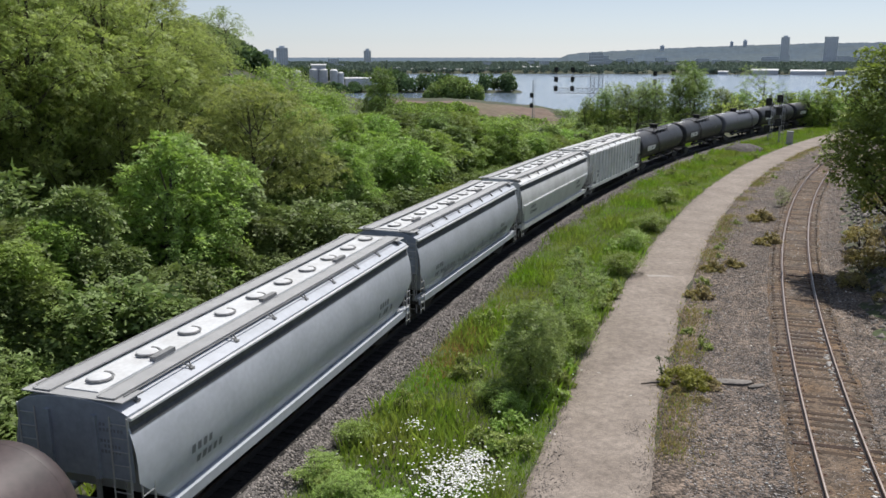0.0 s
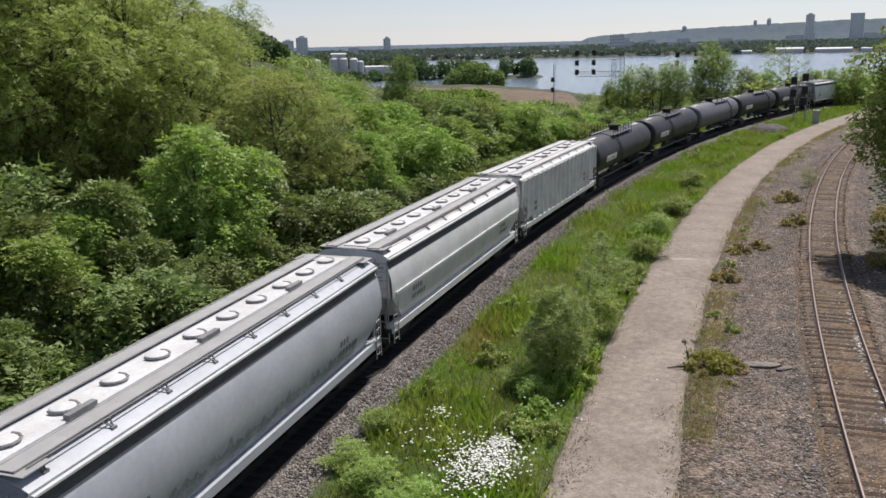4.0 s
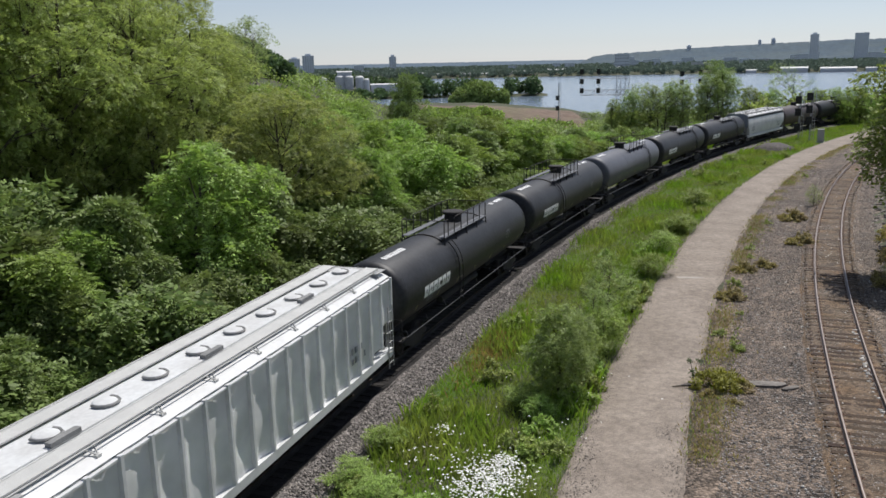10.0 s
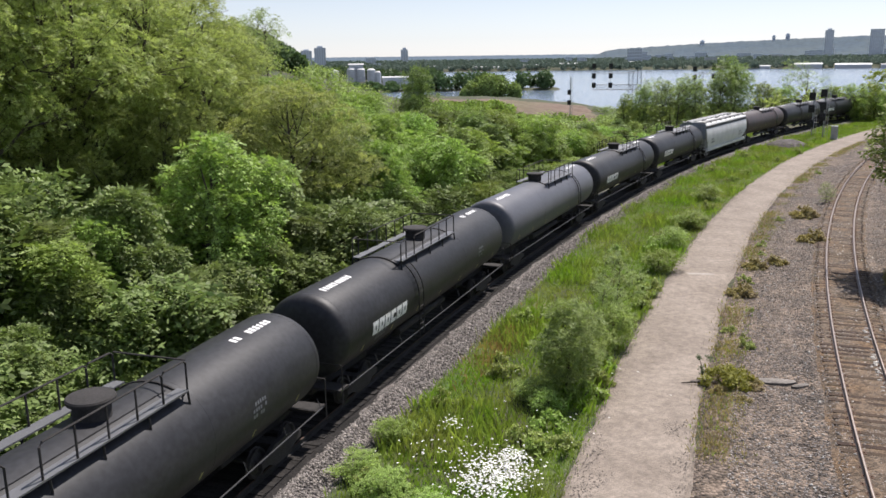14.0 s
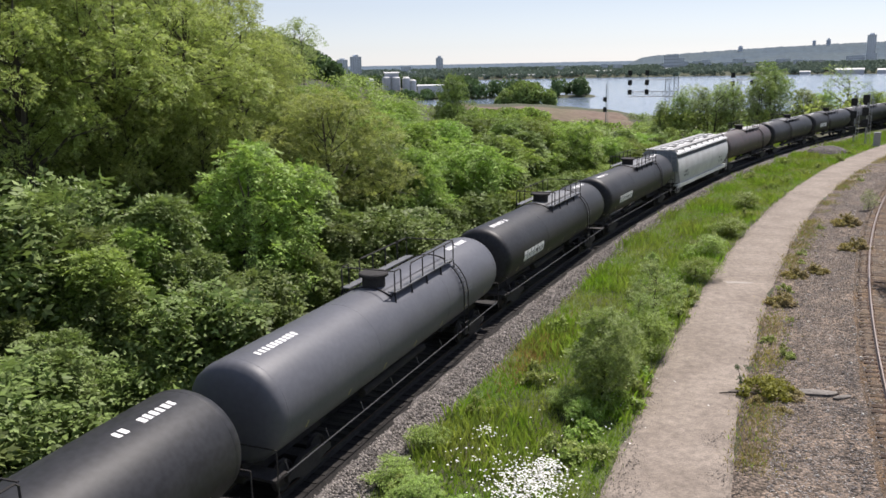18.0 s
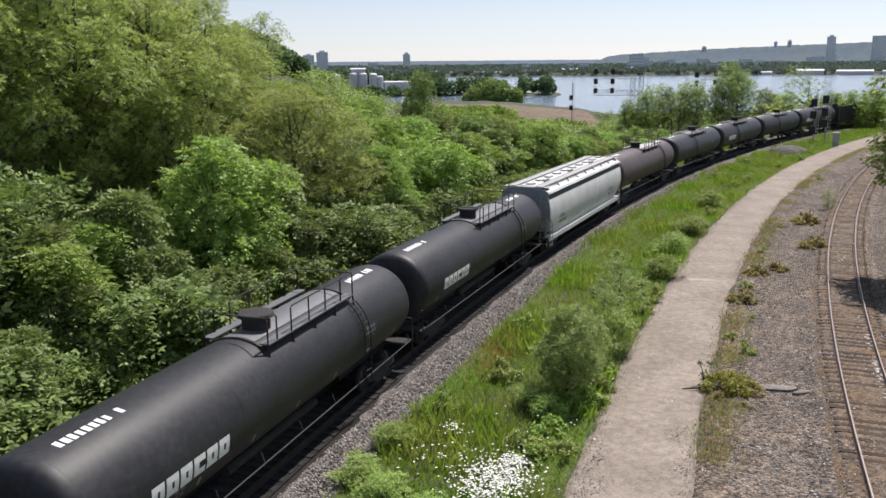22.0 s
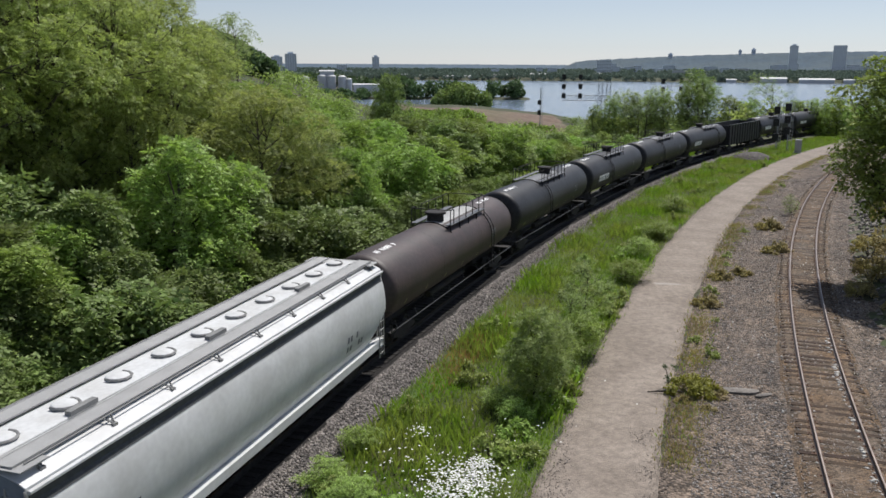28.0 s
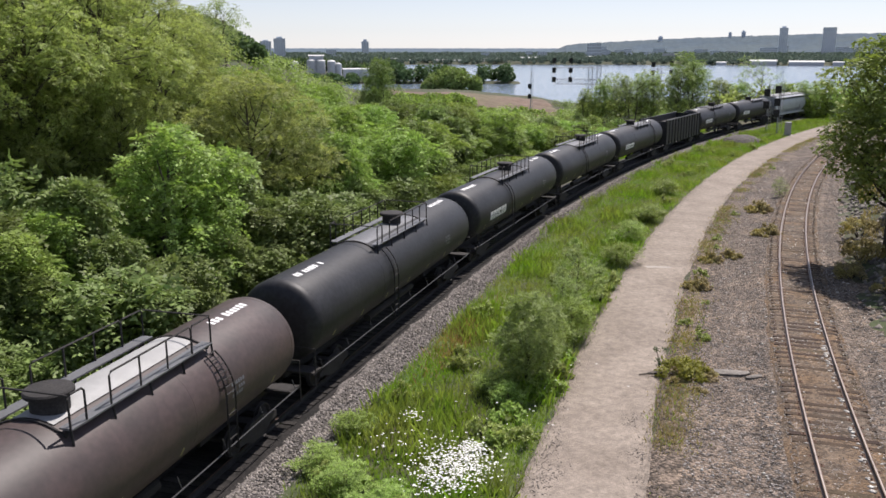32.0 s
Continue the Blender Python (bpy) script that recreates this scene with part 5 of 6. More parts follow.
def hillside():
    rng = random.Random(77)
    spots = []

    def put(kind, x, y, tall, wide=1.0):
        kz = tall / HEIGHTS[kind]
        spots.append((kind, place(x, y, rng.uniform(0, 360), kz * wide, kz, 0.2)))
    # kind, bearing, distance, height of the trees that stand out
    for kind, b, d, tall, wide in SINGLE_TREES:
        put(kind, *polar(b, d), tall, wide)
    s = -24.0
    while s < 112:                                   # front row along the cutting
        near = s < 26
        p = at(s, -6.0 - rng.random() * 1.6)
        # nearest stretch: dark-leaved kinds stand in for deep shade
        put(rng.choice((4, 8, 8) if s < 0 else (4, 4, 7, 8, 8, 8)) if near else rng.choice((5, 6, 7, 8, 7)), p.x, p.y, rng.uniform(2.4, 4.2) if near else rng.uniform(1.6, 3.0), rng.uniform(1.0, 1.3))
        s += rng.uniform(1.7, 2.6)
    for row, (q0, dq, ds) in enumerate(((-8.8, 1.6, 3.0), (-12.0, 2.0, 3.3), (-15.5, 2.2, 3.8), (-20, 3, 4.4), (-26, 4, 5.4), (-33, 5, 6.4))):
        s = -22.0 + row * 2
        while s < 112 - row * 4:
            p = at(s + rng.uniform(-1, 1), q0 - rng.random() * dq)
            b, d = math.degrees(math.atan2(p.x, p.y)), math.hypot(p.x, p.y)
            if d > 60 and b > -7.5:                  # young trees on the low ground
                brow = EYE_Z - d * math.tan(radians(float(np.interp(b, (-8, -4, 3, 8, 14), (2.5, 3.0, 3.6, 4.4, 4.9)))))
                tall = (brow - float(height(np.array(p.x), np.array(p.y)))) * rng.uniform(0.7, 1.0)
                put(rng.choice((2, 2, 3, 5, 5, 2, 4)), p.x, p.y, min(7.5, max(1.8, tall)), rng.uniform(0.9, 1.15))
            elif d > 84 and b > -13.5 and p.y > 60:  # the open slope
                put(rng.choice((5, 6, 6, 7)), p.x, p.y, rng.uniform(1.5, 2.6), 1.25)
            elif b < -16 and d > 40:                 # under the tall trees: mostly dark-leaved kinds, shade put into the leaf colour
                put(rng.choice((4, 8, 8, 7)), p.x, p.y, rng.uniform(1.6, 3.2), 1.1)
            elif s < 22:
                put(rng.choice((4, 4, 8, 9, 3)) if b < -22 else rng.choice((3, 4, 9, 3, 7, 8)), p.x, p.y, rng.uniform(2.8, 5.8), rng.uniform(0.85, 1.2))
            else:
                put(rng.choice((5, 5, 6, 7, 3, 2, 5)), p.x, p.y, rng.uniform(2.6, 4.6), rng.uniform(0.9, 1.1))
            s += ds * rng.uniform(0.75, 1.2)
    plant(GREEN, spots)


def far_scrub(name, label, material, n, seed, s0, s1, q0, q1, w, h, clear):
    """Uncountable low scrub: loose leaf clumps over the ground."""
    rng_ = np.random.default_rng(seed)
    s, q = rng_.uniform(s0, s1, n), rng_.uniform(min(q0, q1), max(q0, q1), n)
    p = sq(s, q, np.zeros(n))
    p[:, 2] = height(p[:, 0], p[:, 1])
    ok = (p[:, 2] > -5.5) & ~((np.abs(p[:, 0] - 9) < 22) & (p[:, 1] > 203) & clear)
    blobs_ = [(tuple(c + (0, 0, h * k * 0.35)), (w * k, w * k, h * k * 0.5)) for c, k in zip(p[ok], rng_.uniform(0.6, 1.3, ok.sum()))]
    ob = new(name, leaves(name, blobs_, len(blobs_) * 150, 0.42, material, seed, shell=0.55))
    tagged(ob, label, "scrub", kind="stuff")


SINGLE_TREES = (
    (2, -18.6, 37, 8.0, 1.02),
    (4, -29.0, 33, 4.9, 1.13),
    (4, -25.0, 36, 4.4, 1.31),
    (4, -32.6, 33, 5.1, 1.13),
    (4, -22.3, 33, 4.5, 0.97),
    (4, -28.0, 30.5, 4.0, 1.09),
    (8, -20.5, 31, 2.2, 1.00),
    (4, -31.4, 28, 3.4, 1.10),
    (7, -25.2, 29.5, 2.5, 0.97),
    (3, -14.8, 38, 3.5, 1.10),
    (1, -12.8, 48, 9.0, 1.03),
    (0, -18.6, 54, 11.8, 1.10),
    (0, -22.5, 50, 13.4, 0.97),
    (0, -26.6, 46, 14.0, 0.92),
    (1, -25.0, 47, 8.3, 0.81),
    (0, -31.4, 43, 13.2, 0.91),
    (1, -21.0, 47, 7.8, 0.78),
    (0, -16.9, 66, 8.2, 1.27),
    (0, -19.8, 64, 11.6, 1.12),
    (0, -25.3, 60, 11.4, 1.27),
    (1, -28.2, 46, 5.4, 1.03),
    (0, -29.4, 56, 11.6, 1.17),
    (0, -34.3, 46, 12.3, 1.04),
    (3, -35.6, 32, 4.7, 1.28),
    (4, -38.7, 30, 4.0, 1.32),
    (1, -16.5, 60, 7.0, 0.92),
    (1, -9.9, 58, 5.3, 1.19),
    (2, -7.3, 52, 6.0, 0.81),
    (3, -11.1, 47, 3.9, 1.22),
    (2, -4.8, 60, 4.0, 1.38),
    (3, -8.0, 50, 3.6, 1.30),
    (5, -5.7, 52, 3.5, 0.90),
    (3, -1.7, 80, 3.3, 1.60),
    (2, 1.0, 72, 3.9, 1.58),
    (3, 3.3, 78, 4.0, 1.49),
)
hillside()
far_scrub("hillside_scrub", "light green scrub covering the open hillside", "leaf_a", 330, 5, 40, 150, -36, -105, 2.1, 3.2, False)
far_scrub("lowland_scrub", "mixed green scrub on low ground by the shore", "leaf_b", 380, 6, 105, 215, -5.5, -75, 1.8, 2.6, True)
far_scrub("undergrowth", "low shaded undergrowth beneath the hillside trees", "leaf_b", 700, 9, -20, 75, -9, -48, 1.5, 1.1, False)
far_scrub("lineside_scrub", "mid-green scrub along the far main track", "leaf_a", 90, 7, 108, 230, -5, -9, 1.2, 1.8, True)

DISTANT = [
    lambda: crowned("tree", "dark green bushy tree near the shore", "tree", HILL, 51, "leaf_f", 7.0, 5.4, 2600, 0.5, 22, 0.14, 0.04, 0.9, 0.2, 6, pairs=3, leaf=0.42),
    lambda: crowned("tree", "slim half-bare tree with thin pale leaves", "tree", HILL, 52, "leaf_g", 8.5, 5.5, 520, 0.5, 16, 0.12, 0.4, 0.7, 0.17, 5, pairs=3, leaf=0.4),
    lambda: crowned("tree", "upright leafy poplar by the water", "tree", HILL, 53, "leaf_b", 9.5, 4.6, 2000, 0.5, 20, 0.15, 0.12, 1.0, 0.2, 6, pairs=3, leaf=0.42),
    lambda: crowned("tree", "light green young tree near the lake", "tree", HILL, 54, "leaf_a", 6.0, 4.8, 2000, 0.5, 20, 0.12, 0.06, 0.85, 0.21, 6, pairs=3, leaf=0.42),
]
spots = []
rng = random.Random(9)
for kind, b, d, k in ((1, -15.4, 112, 0.9), (1, -14.6, 114, 1.12), (1, -16.3, 112, 0.85), (1, -14.1, 106, 1.15),
                      (2, 9.6, 180, 0.8), (2, 10.9, 182, 1.0), (2, 12.0, 184, 1.05), (1, 13.0, 180, 1.3), (2, 14.0, 183, 1.1), (2, 15.6, 182, 1.3), (1, 10.6, 186, 1.27), (1, 11.6, 190, 1.20), (1, 12.6, 184, 1.27), (2, 13.4, 188, 1.12), (1, 14.2, 186, 1.35), (1, 15.2, 190, 1.42), (2, 16.5, 186, 1.58), (2, 16.9, 190, 1.42),
                      (3, 18.6, 180, 1.35), (3, 19.3, 182, 1.20), (1, 20.8, 176, 1.27), (3, 22.2, 172, 1.0), (3, 23.4, 168, 1.05), (3, 24.6, 172, 1.1), (3, 25.8, 168, 1.1), (3, 27.2, 160, 1.1),
                      (0, 9.2, 165, 0.55), (3, 10.4, 170, 0.5), (3, 12.0, 165, 0.5), (0, 13.6, 168, 0.5), (3, 8.4, 172, 0.45), (3, 15.0, 168, 0.45), (3, 17.0, 164, 0.45), (3, 19.5, 160, 0.45)):
    x, y = polar(b, d)
    spots.append((kind, place(x, y, rng.uniform(0, 360), k)))
for b, d, k, kz in ((-3.9, 132, 1.2, 1.95), (-4.7, 134, 0.9, 1.35)):
    spots.append((0, place(*polar(b, d), 15, k, kz)))
plant(DISTANT, spots)

# the tree that overhangs the second track
SIDE = "trees by the side track"
NEAR = [lambda: crowned("tree", "leafy maple overhanging the side track", "tree", SIDE, 61, "leaf_e", 11.5, 8.8, 6500, 0.40, 28, 0.24, 0.30, 0.7, 0.17, 7, pairs=2, leaf=0.5, droop=0.45, narrow=0.7, top=0.7),
        lambda: crowned("tree", "smaller green tree on the stony bank", "tree", SIDE, 62, "leaf_e", 7.0, 5.6, 4200, 0.40, 24, 0.15, 0.05, 0.75, 0.2, 6, pairs=2, leaf=0.5, droop=0.4, narrow=0.7)]
plant(NEAR, [(0, place(*polar(28.8, 52), 40, 1.0)), (1, place(*polar(32.4, 47), 75, 0.95)), (1, place(*polar(34.5, 42), 10, 0.9)), (0, place(*polar(31.5, 66), 200, 0.95)), (1, place(*polar(30.8, 88), 90, 1.2)), (1, place(*polar(37, 40), 150, 1.0))])
plant([lambda: shrub("yellow-green weedy shrub on the stony bank", 63, "dry", 1.3, 1.6, 1900, 0.16)],
      [(0, place(*polar(27.3, 58), 0, 1.0)), (0, place(*polar(27.6, 52), 70, 1.0)), (0, place(*polar(27.0, 48), 30, 0.7)), (0, place(*polar(29.5, 44), 130, 0.7)), (0, place(*polar(31.5, 36), 190, 0.7))])
# bushes on the verge
VERGE = "bushes on the verge"
plant([lambda: crowned("bush", "blue-green leafy bush in the grassy verge", "bush", VERGE, 64, "leaf_g", 3.3, 2.4, 2100, 0.27, 13, 0.05, 0.03, 1.0, 0.23, 6, pairs=4, leaf=0.38, droop=0.25, top=0.5, belly=0.42),
       lambda: crowned("bush", "grey-green twiggy bush in the grassy verge", "bush", VERGE, 65, "leaf_g", 3.1, 2.3, 1100, 0.22, 18, 0.05, 0.1, 1.1, 0.2, 6, pairs=3, leaf=0.34, droop=0.1, top=0.6),
       lambda: shrub("low yellow-green weed clump beside the path", 66, "leaf_h", 0.95, 0.6, 1900, 0.13, 26),
       lambda: shrub("straggling yellow-brown dry weed clump beside the path", 69, "dry", 0.65, 0.55, 1300, 0.12, 20),
       lambda: crowned("bush", "low bright green bush on the verge edge", "bush", VERGE, 70, "leaf_a", 1.6, 1.7, 1100, 0.20, 14, 0.03, 0.05, 0.9, 0.22, 6, pairs=3, leaf=0.4, droop=0.3, top=0.8)],
      [(0, place(3.1, 28.5, 0, 1.0)), (1, place(3.9, 29.8, 120, 0.62, 0.55)), (1, place(6.4, 37.6, 10, 1.0)), (1, place(5.4, 35.6, 160, 0.8, 0.7)), (4, place(5.5, 33.4, 90, 1.1)), (4, place(4.4, 31.4, 40, 0.9)), (4, place(1.7, 27.5, 20, 0.75, 0.6)), (4, place(2.3, 26.6, 220, 0.6, 0.5)),
       (4, place(-2.9, 24.4, 0, 0.7, 0.5)), (4, place(-3.6, 22.0, 100, 0.75, 0.45)), (4, place(-2.6, 20.8, 200, 0.8, 0.5)), (4, place(-1.6, 19.6, 60, 0.8, 0.5)),
       (2, place(9.1, 29.3, 0, 1.05, 1.15)), (3, place(9.9, 29.0, 0, 0.9, 0.7)), (3, place(8.5, 28.4, 120, 0.6, 0.5)), (3, place(9.1, 27.6, 80, 0.6, 0.4)), (3, place(13.2, 41.0, 20, 1.2)), (3, place(15.5, 46.5, 80, 1.1)), (3, place(17.0, 47.5, 200, 1.0)),
       (4, place(10.0, 46.0, 0, 1.2, 0.8)), (4, place(14.5, 58.0, 40, 1.3, 0.8)), (4, place(12.0, 52.0, 80, 1.2, 0.8)), (4, place(19.0, 70.0, 100, 1.3, 0.8)), (1, place(28.0, 68.0, 0, 0.55)), (3, place(21.5, 53.5, 30, 1.5)), (3, place(24.0, 62.0, 60, 1.6))])


def blades(name, material, count, zone, h0, h1, width, seed, label, category):
    """Grass blades: bent triangles rooted on the ground."""
    rng_ = np.random.default_rng(seed)
    p = zone(rng_, count)
    n = len(p)
    a = rng_.uniform(0, 2 * np.pi, n)
    d = np.stack([np.cos(a), np.sin(a), np.zeros(n)], 1)
    lean = rng_.uniform(0.1, 0.6, (n, 1))
    b = rng_.uniform(0, 2 * np.pi, n)
    e = np.stack([np.cos(b), np.sin(b), np.zeros(n)], 1)
    h = rng_.uniform(h0, h1, (n, 1))
    w = width * rng_.uniform(0.6, 1.4, (n, 1))
    v = np.stack([p - d * w / 2, p + d * w / 2, p + d * w * 0.3 + e * h * lean * 0.4 + np.array((0, 0, 1)) * h * 0.6, p + e * h * lean + np.array((0, 0, 1)) * h], 1)
    ob = new(name, quads(name, v, 4, material))
    return tagged(ob, label, category, kind="stuff")


def meadow(rng_, n):
    s = -24 + 184 * rng_.random(n) ** 1.9
    left = np.where(s < 14, 3.0, 3.0 - np.clip((s - 14) / 18, 0, 1) * 0.9)
    q = left + (8.85 - left) * rng_.random(n) + rng_.normal(0, 0.17, n)
    return sq(s, q, np.full(n, -0.45))


def fringe(rng_, n):
    s = -24 + 158 * rng_.random(n) ** 1.6
    q = 12.8 + np.abs(rng_.normal(0, 0.42, n)) * np.where(rng_.random(n) < 0.35, -0.8, 1.0)
    patch = np.sin(s * 0.5) + np.sin(s * 1.3 + 1) + np.sin(s * 0.21)
    k = (patch + rng_.normal(0, 0.8, n) > 0.0) & (rng_.random(n) < 0.9)
    return sq(s[k], q[k], np.full(k.sum(), -0.38))


def cutting(rng_, n):
    s = -20 + 130 * rng_.random(n)
    q = -2.3 - 4.5 * rng_.random(n)
    p = sq(s, q, np.zeros(n))
    p[:, 2] = height(p[:, 0], p[:, 1])
    return p


def bank_weeds(rng_, n):
    s = 6 + 90 * rng_.random(n)
    q = 22.0 + 5 * rng_.random(n) ** 1.5
    p = sq(s, q, np.zeros(n))
    p[:, 2] = height(p[:, 0], p[:, 1])
    return p[np.sin(s * 0.4) + np.sin(s * 0.9 + 2) > -0.2]


blades("grass", "grass", 190000, meadow, 0.08, 0.30, 0.032, 3, "long green meadow grass on the verge", "grass")
def lush(rng_, n):
    p = meadow(rng_, n)
    k = np.sin(p[:, 0] * 0.9 + p[:, 1] * 0.35) + np.sin(p[:, 1] * 0.75 - p[:, 0] * 0.5 + 1.2) > 0.25
    return p[k]


blades("tall_weeds", "grass", 42000, lush, 0.3, 0.75, 0.05, 7, "knee-high lush green weeds in the verge", "weeds")
blades("fringe_grass", "grass", 9000, fringe, 0.06, 0.22, 0.035, 24, "thin green grass along the path edge", "grass")
blades("dry_weeds", "dry", 60000, fringe, 0.04, 0.20, 0.035, 4, "dry yellowish weeds along the path edge", "weeds")
def parched(rng_, n):
    s = 7.8 + rng_.normal(0, 2.2, n)
    return sq(s, 3.9 + rng_.normal(0, 0.45, n), np.full(n, -0.45))


blades("parched_grass", "parched", 1200, parched, 0.12, 0.36, 0.035, 27, "reddish parched grass patch in the verge", "grass")
blades("bank_weeds", "dry", 9000, bank_weeds, 0.2, 0.6, 0.06, 5, "yellow-green weeds on the stony bank", "weeds")
blades("cutting_weeds", "grass", 16000, cutting, 0.3, 0.9, 0.07, 6, "tall green weeds behind the main track", "weeds")


def verge_weeds():
    r_ = random.Random(14)
    made = []
    for k in range(70):
        s, q = -12 + 120 * r_.random() ** 1.4, r_.choice((r_.uniform(3.2, 8.4), r_.uniform(7.0, 8.6)))
        p = at(s, q)
        made.append((k % 2, place(p.x, p.y, r_.uniform(0, 360), r_.uniform(0.6, 1.3))))
    for k in range(12):
        p = at(2 + 70 * r_.random(), r_.uniform(12.7, 13.8))
        made.append((1, place(p.x, p.y, r_.uniform(0, 360), r_.uniform(0.35, 0.8))))
    plant([lambda: shrub("clump of broad-leaved green weeds in the verge", 67, "leaf_a", 0.6, 0.55, 700, 0.13, 14),
           lambda: shrub("clump of thin yellowish weeds in the verge", 68, "leaf_c", 0.6, 0.7, 800, 0.11, 16)], made)


verge_weeds()


def flowers():
    rng_ = np.random.default_rng(8)
    c = [((0.55, 21.6), 0.5, 520), ((-0.1, 20.9), 0.5, 260), ((0.95, 22.5), 0.22, 160), ((-1.0, 24.85), 0.16, 40), ((-0.2, 22.6), 0.5, 50), ((2.2, 25.6), 1.2, 18), ((4.2, 30.0), 1.2, 14), ((-1.6, 23.0), 0.6, 30)]
    p = np.concatenate([np.array((*xy, 0.0)) + rng_.normal(size=(n, 3)) * (r, r * 1.2, 0) for xy, r, n in c])
    p[:, 2] = rng_.uniform(-0.1, 0.12, len(p))
    k = 8
    a = np.linspace(0, 2 * np.pi, k, endpoint=False)
    v = [(math.cos(t) * (1 if i % 2 else 0.55), math.sin(t) * (1 if i % 2 else 0.55), 0.0) for i, t in enumerate(a)] + [(0, 0, 0.25)]
    f = [(i, (i + 1) % k, k) for i in range(k)]
    ob = new("wildflowers", solids("wildflowers", v, f, p, rng_.uniform(0.032, 0.05, (len(p), 1)) * np.ones((1, 3)), rng_.uniform(0, 6.28, len(p)), "petal"))
    tagged(ob, "patch of small white daisies in the grass", "flowers", kind="stuff")


flowers()


def stones(name, zone, n, r0, r1, seed, label, material="stone", flat=1.0):
    rng_ = np.random.default_rng(seed)
    p = zone(rng_, n)
    v = [(1, 0.1, 0), (-0.2, 0.9, 0.1), (-0.9, -0.1, 0), (0.1, -1, -0.1), (0.1, 0.1, 0.8), (0, 0, -0.7)]
    f = [(0, 1, 4), (1, 2, 4), (2, 3, 4), (3, 0, 4), (1, 0, 5), (2, 1, 5), (3, 2, 5), (0, 3, 5)]
    ob = new(name, solids(name, v, f, p, rng_.uniform(r0, r1, (len(p), 1)) * rng_.uniform(0.7, 1.3, (len(p), 3)) * (1, 1, flat), rng_.uniform(0, 6.28, len(p)), material))
    tagged(ob, label, "stones", kind="stuff")


def shoulder(rng_, n):
    s = -14 + 90 * rng_.random(n) ** 1.7
    q = 1.5 + 1.6 * rng_.random(n)
    return sq(s, q, np.interp(q, (1.3, 1.9, 2.9, 3.3), (0.10, 0.06, -0.14, -0.4)) + Z0 + 0.01)


def yard(rng_, n):
    s = -12 + 90 * rng_.random(n) ** 1.6
    q = 13.2 + 9.0 * rng_.random(n)
    z = np.interp(q, (15.4, 16.2, 19.1, 19.5), (-0.03, 0.03, 0.03, -0.03))
    z = np.where(q < 15.4, -0.03 + 0.03 * np.sin(q * 2), np.where(q > 19.5, -0.04 + 0.03 * np.sin(q * 2.3), z))
    return sq(s, q, np.where(np.abs(q - R2) < 1.4, 0.145, z + 0.006) + Z0)


stones("ballast_stones", shoulder, 26000, 0.028, 0.07, 11, "loose grey ballast stones beside the main track")
def rubble(rng_, n):
    s = 2 + 60 * rng_.random(n)
    p = sq(s, 20.6 + 4.5 * rng_.random(n), np.zeros(n))
    p[:, 2] = height(p[:, 0], p[:, 1]) + 0.03
    return p


stones("bank_rubble", rubble, 1900, 0.06, 0.28, 13, "broken grey rubble on the bank beside the side track", "rubble")
stones("yard_stones", yard, 70000, 0.018, 0.05, 12, "loose brown-grey stones around the side track", "yardstone", 0.4)
def rail_chips(rng_, n):
    s = -2 + 17 * rng_.random(n)
    return sq(s, R2 + 0.50 + 0.2 * rng_.random(n), np.full(n, Z0 + 0.16))


stones("ballast_chips", rail_chips, 90, 0.04, 0.13, 18, "pale limestone chips spilled along one rail", "palestone", 0.3)
stones("pale_chips", yard, 900, 0.025, 0.07, 15, "scattered pale limestone chips in the gravel", "palestone")


def path_patches(rng_, n):
    s = -14 + 16 * rng_.random(n) ** 1.5
    q = 9.2 + 2.9 * rng_.random(n)
    k = rng_.random(n) < 0.5 + 0.4 * (np.sin(s * 0.8 + q * 1.7) + np.sin(s * 2.1 - q * 2.3)) - (s + 8) * 0.07
    return sq(s[k], q[k], np.full(k.sum(), Z0 + 0.012))


def path_grit(rng_, n):
    s = -14 + 90 * rng_.random(n) ** 1.8
    q = 9.0 + 3.3 * rng_.random(n)
    return sq(s, q, np.full(n, Z0 + 0.008))


stones("path_gravel", path_patches, 11000, 0.014, 0.032, 16, "patches of loose brown gravel on the path", "pathstone", 0.22)
def path_edge(rng_, n):
    s = -14 + 70 * rng_.random(n) ** 1.5
    q = np.where(rng_.random(n) < 0.5, 12.35, 9.0) + rng_.normal(0, 0.22, n)
    return sq(s, q, np.full(n, Z0 + 0.0))


stones("path_spill", path_edge, 9000, 0.012, 0.03, 19, "brown grit spilling over the path edges", "pathstone", 0.4)
stones("path_grit", path_grit, 2600, 0.008, 0.022, 17, "scattered small grit on the path", "pathstone", 0.5)


# ---------------------------------------------------------------- signals and railway clutter
def lattice(m, x, y, z0, z1, w, pitch_):
    """A square lattice mast."""
    for sx in (-w, w):
        for sy in (-w, w):
            m.tube([(x + sx, y + sy, z0), (x + sx, y + sy, z1)], 0.05, 4)
    n = int((z1 - z0) / pitch_)
    for i in range(n):
        a, b = z0 + (z1 - z0) * i / n, z0 + (z1 - z0) * (i + 1) / n
        for k, (p, q) in enumerate((((-w, -w), (w, -w)), ((w, -w), (w, w)), ((w, w), (-w, w)), ((-w, w), (-w, -w)))):
            m.tube([(x + p[0], y + p[1], a), (x + q[0], y + q[1], b)], 0.03, 4)


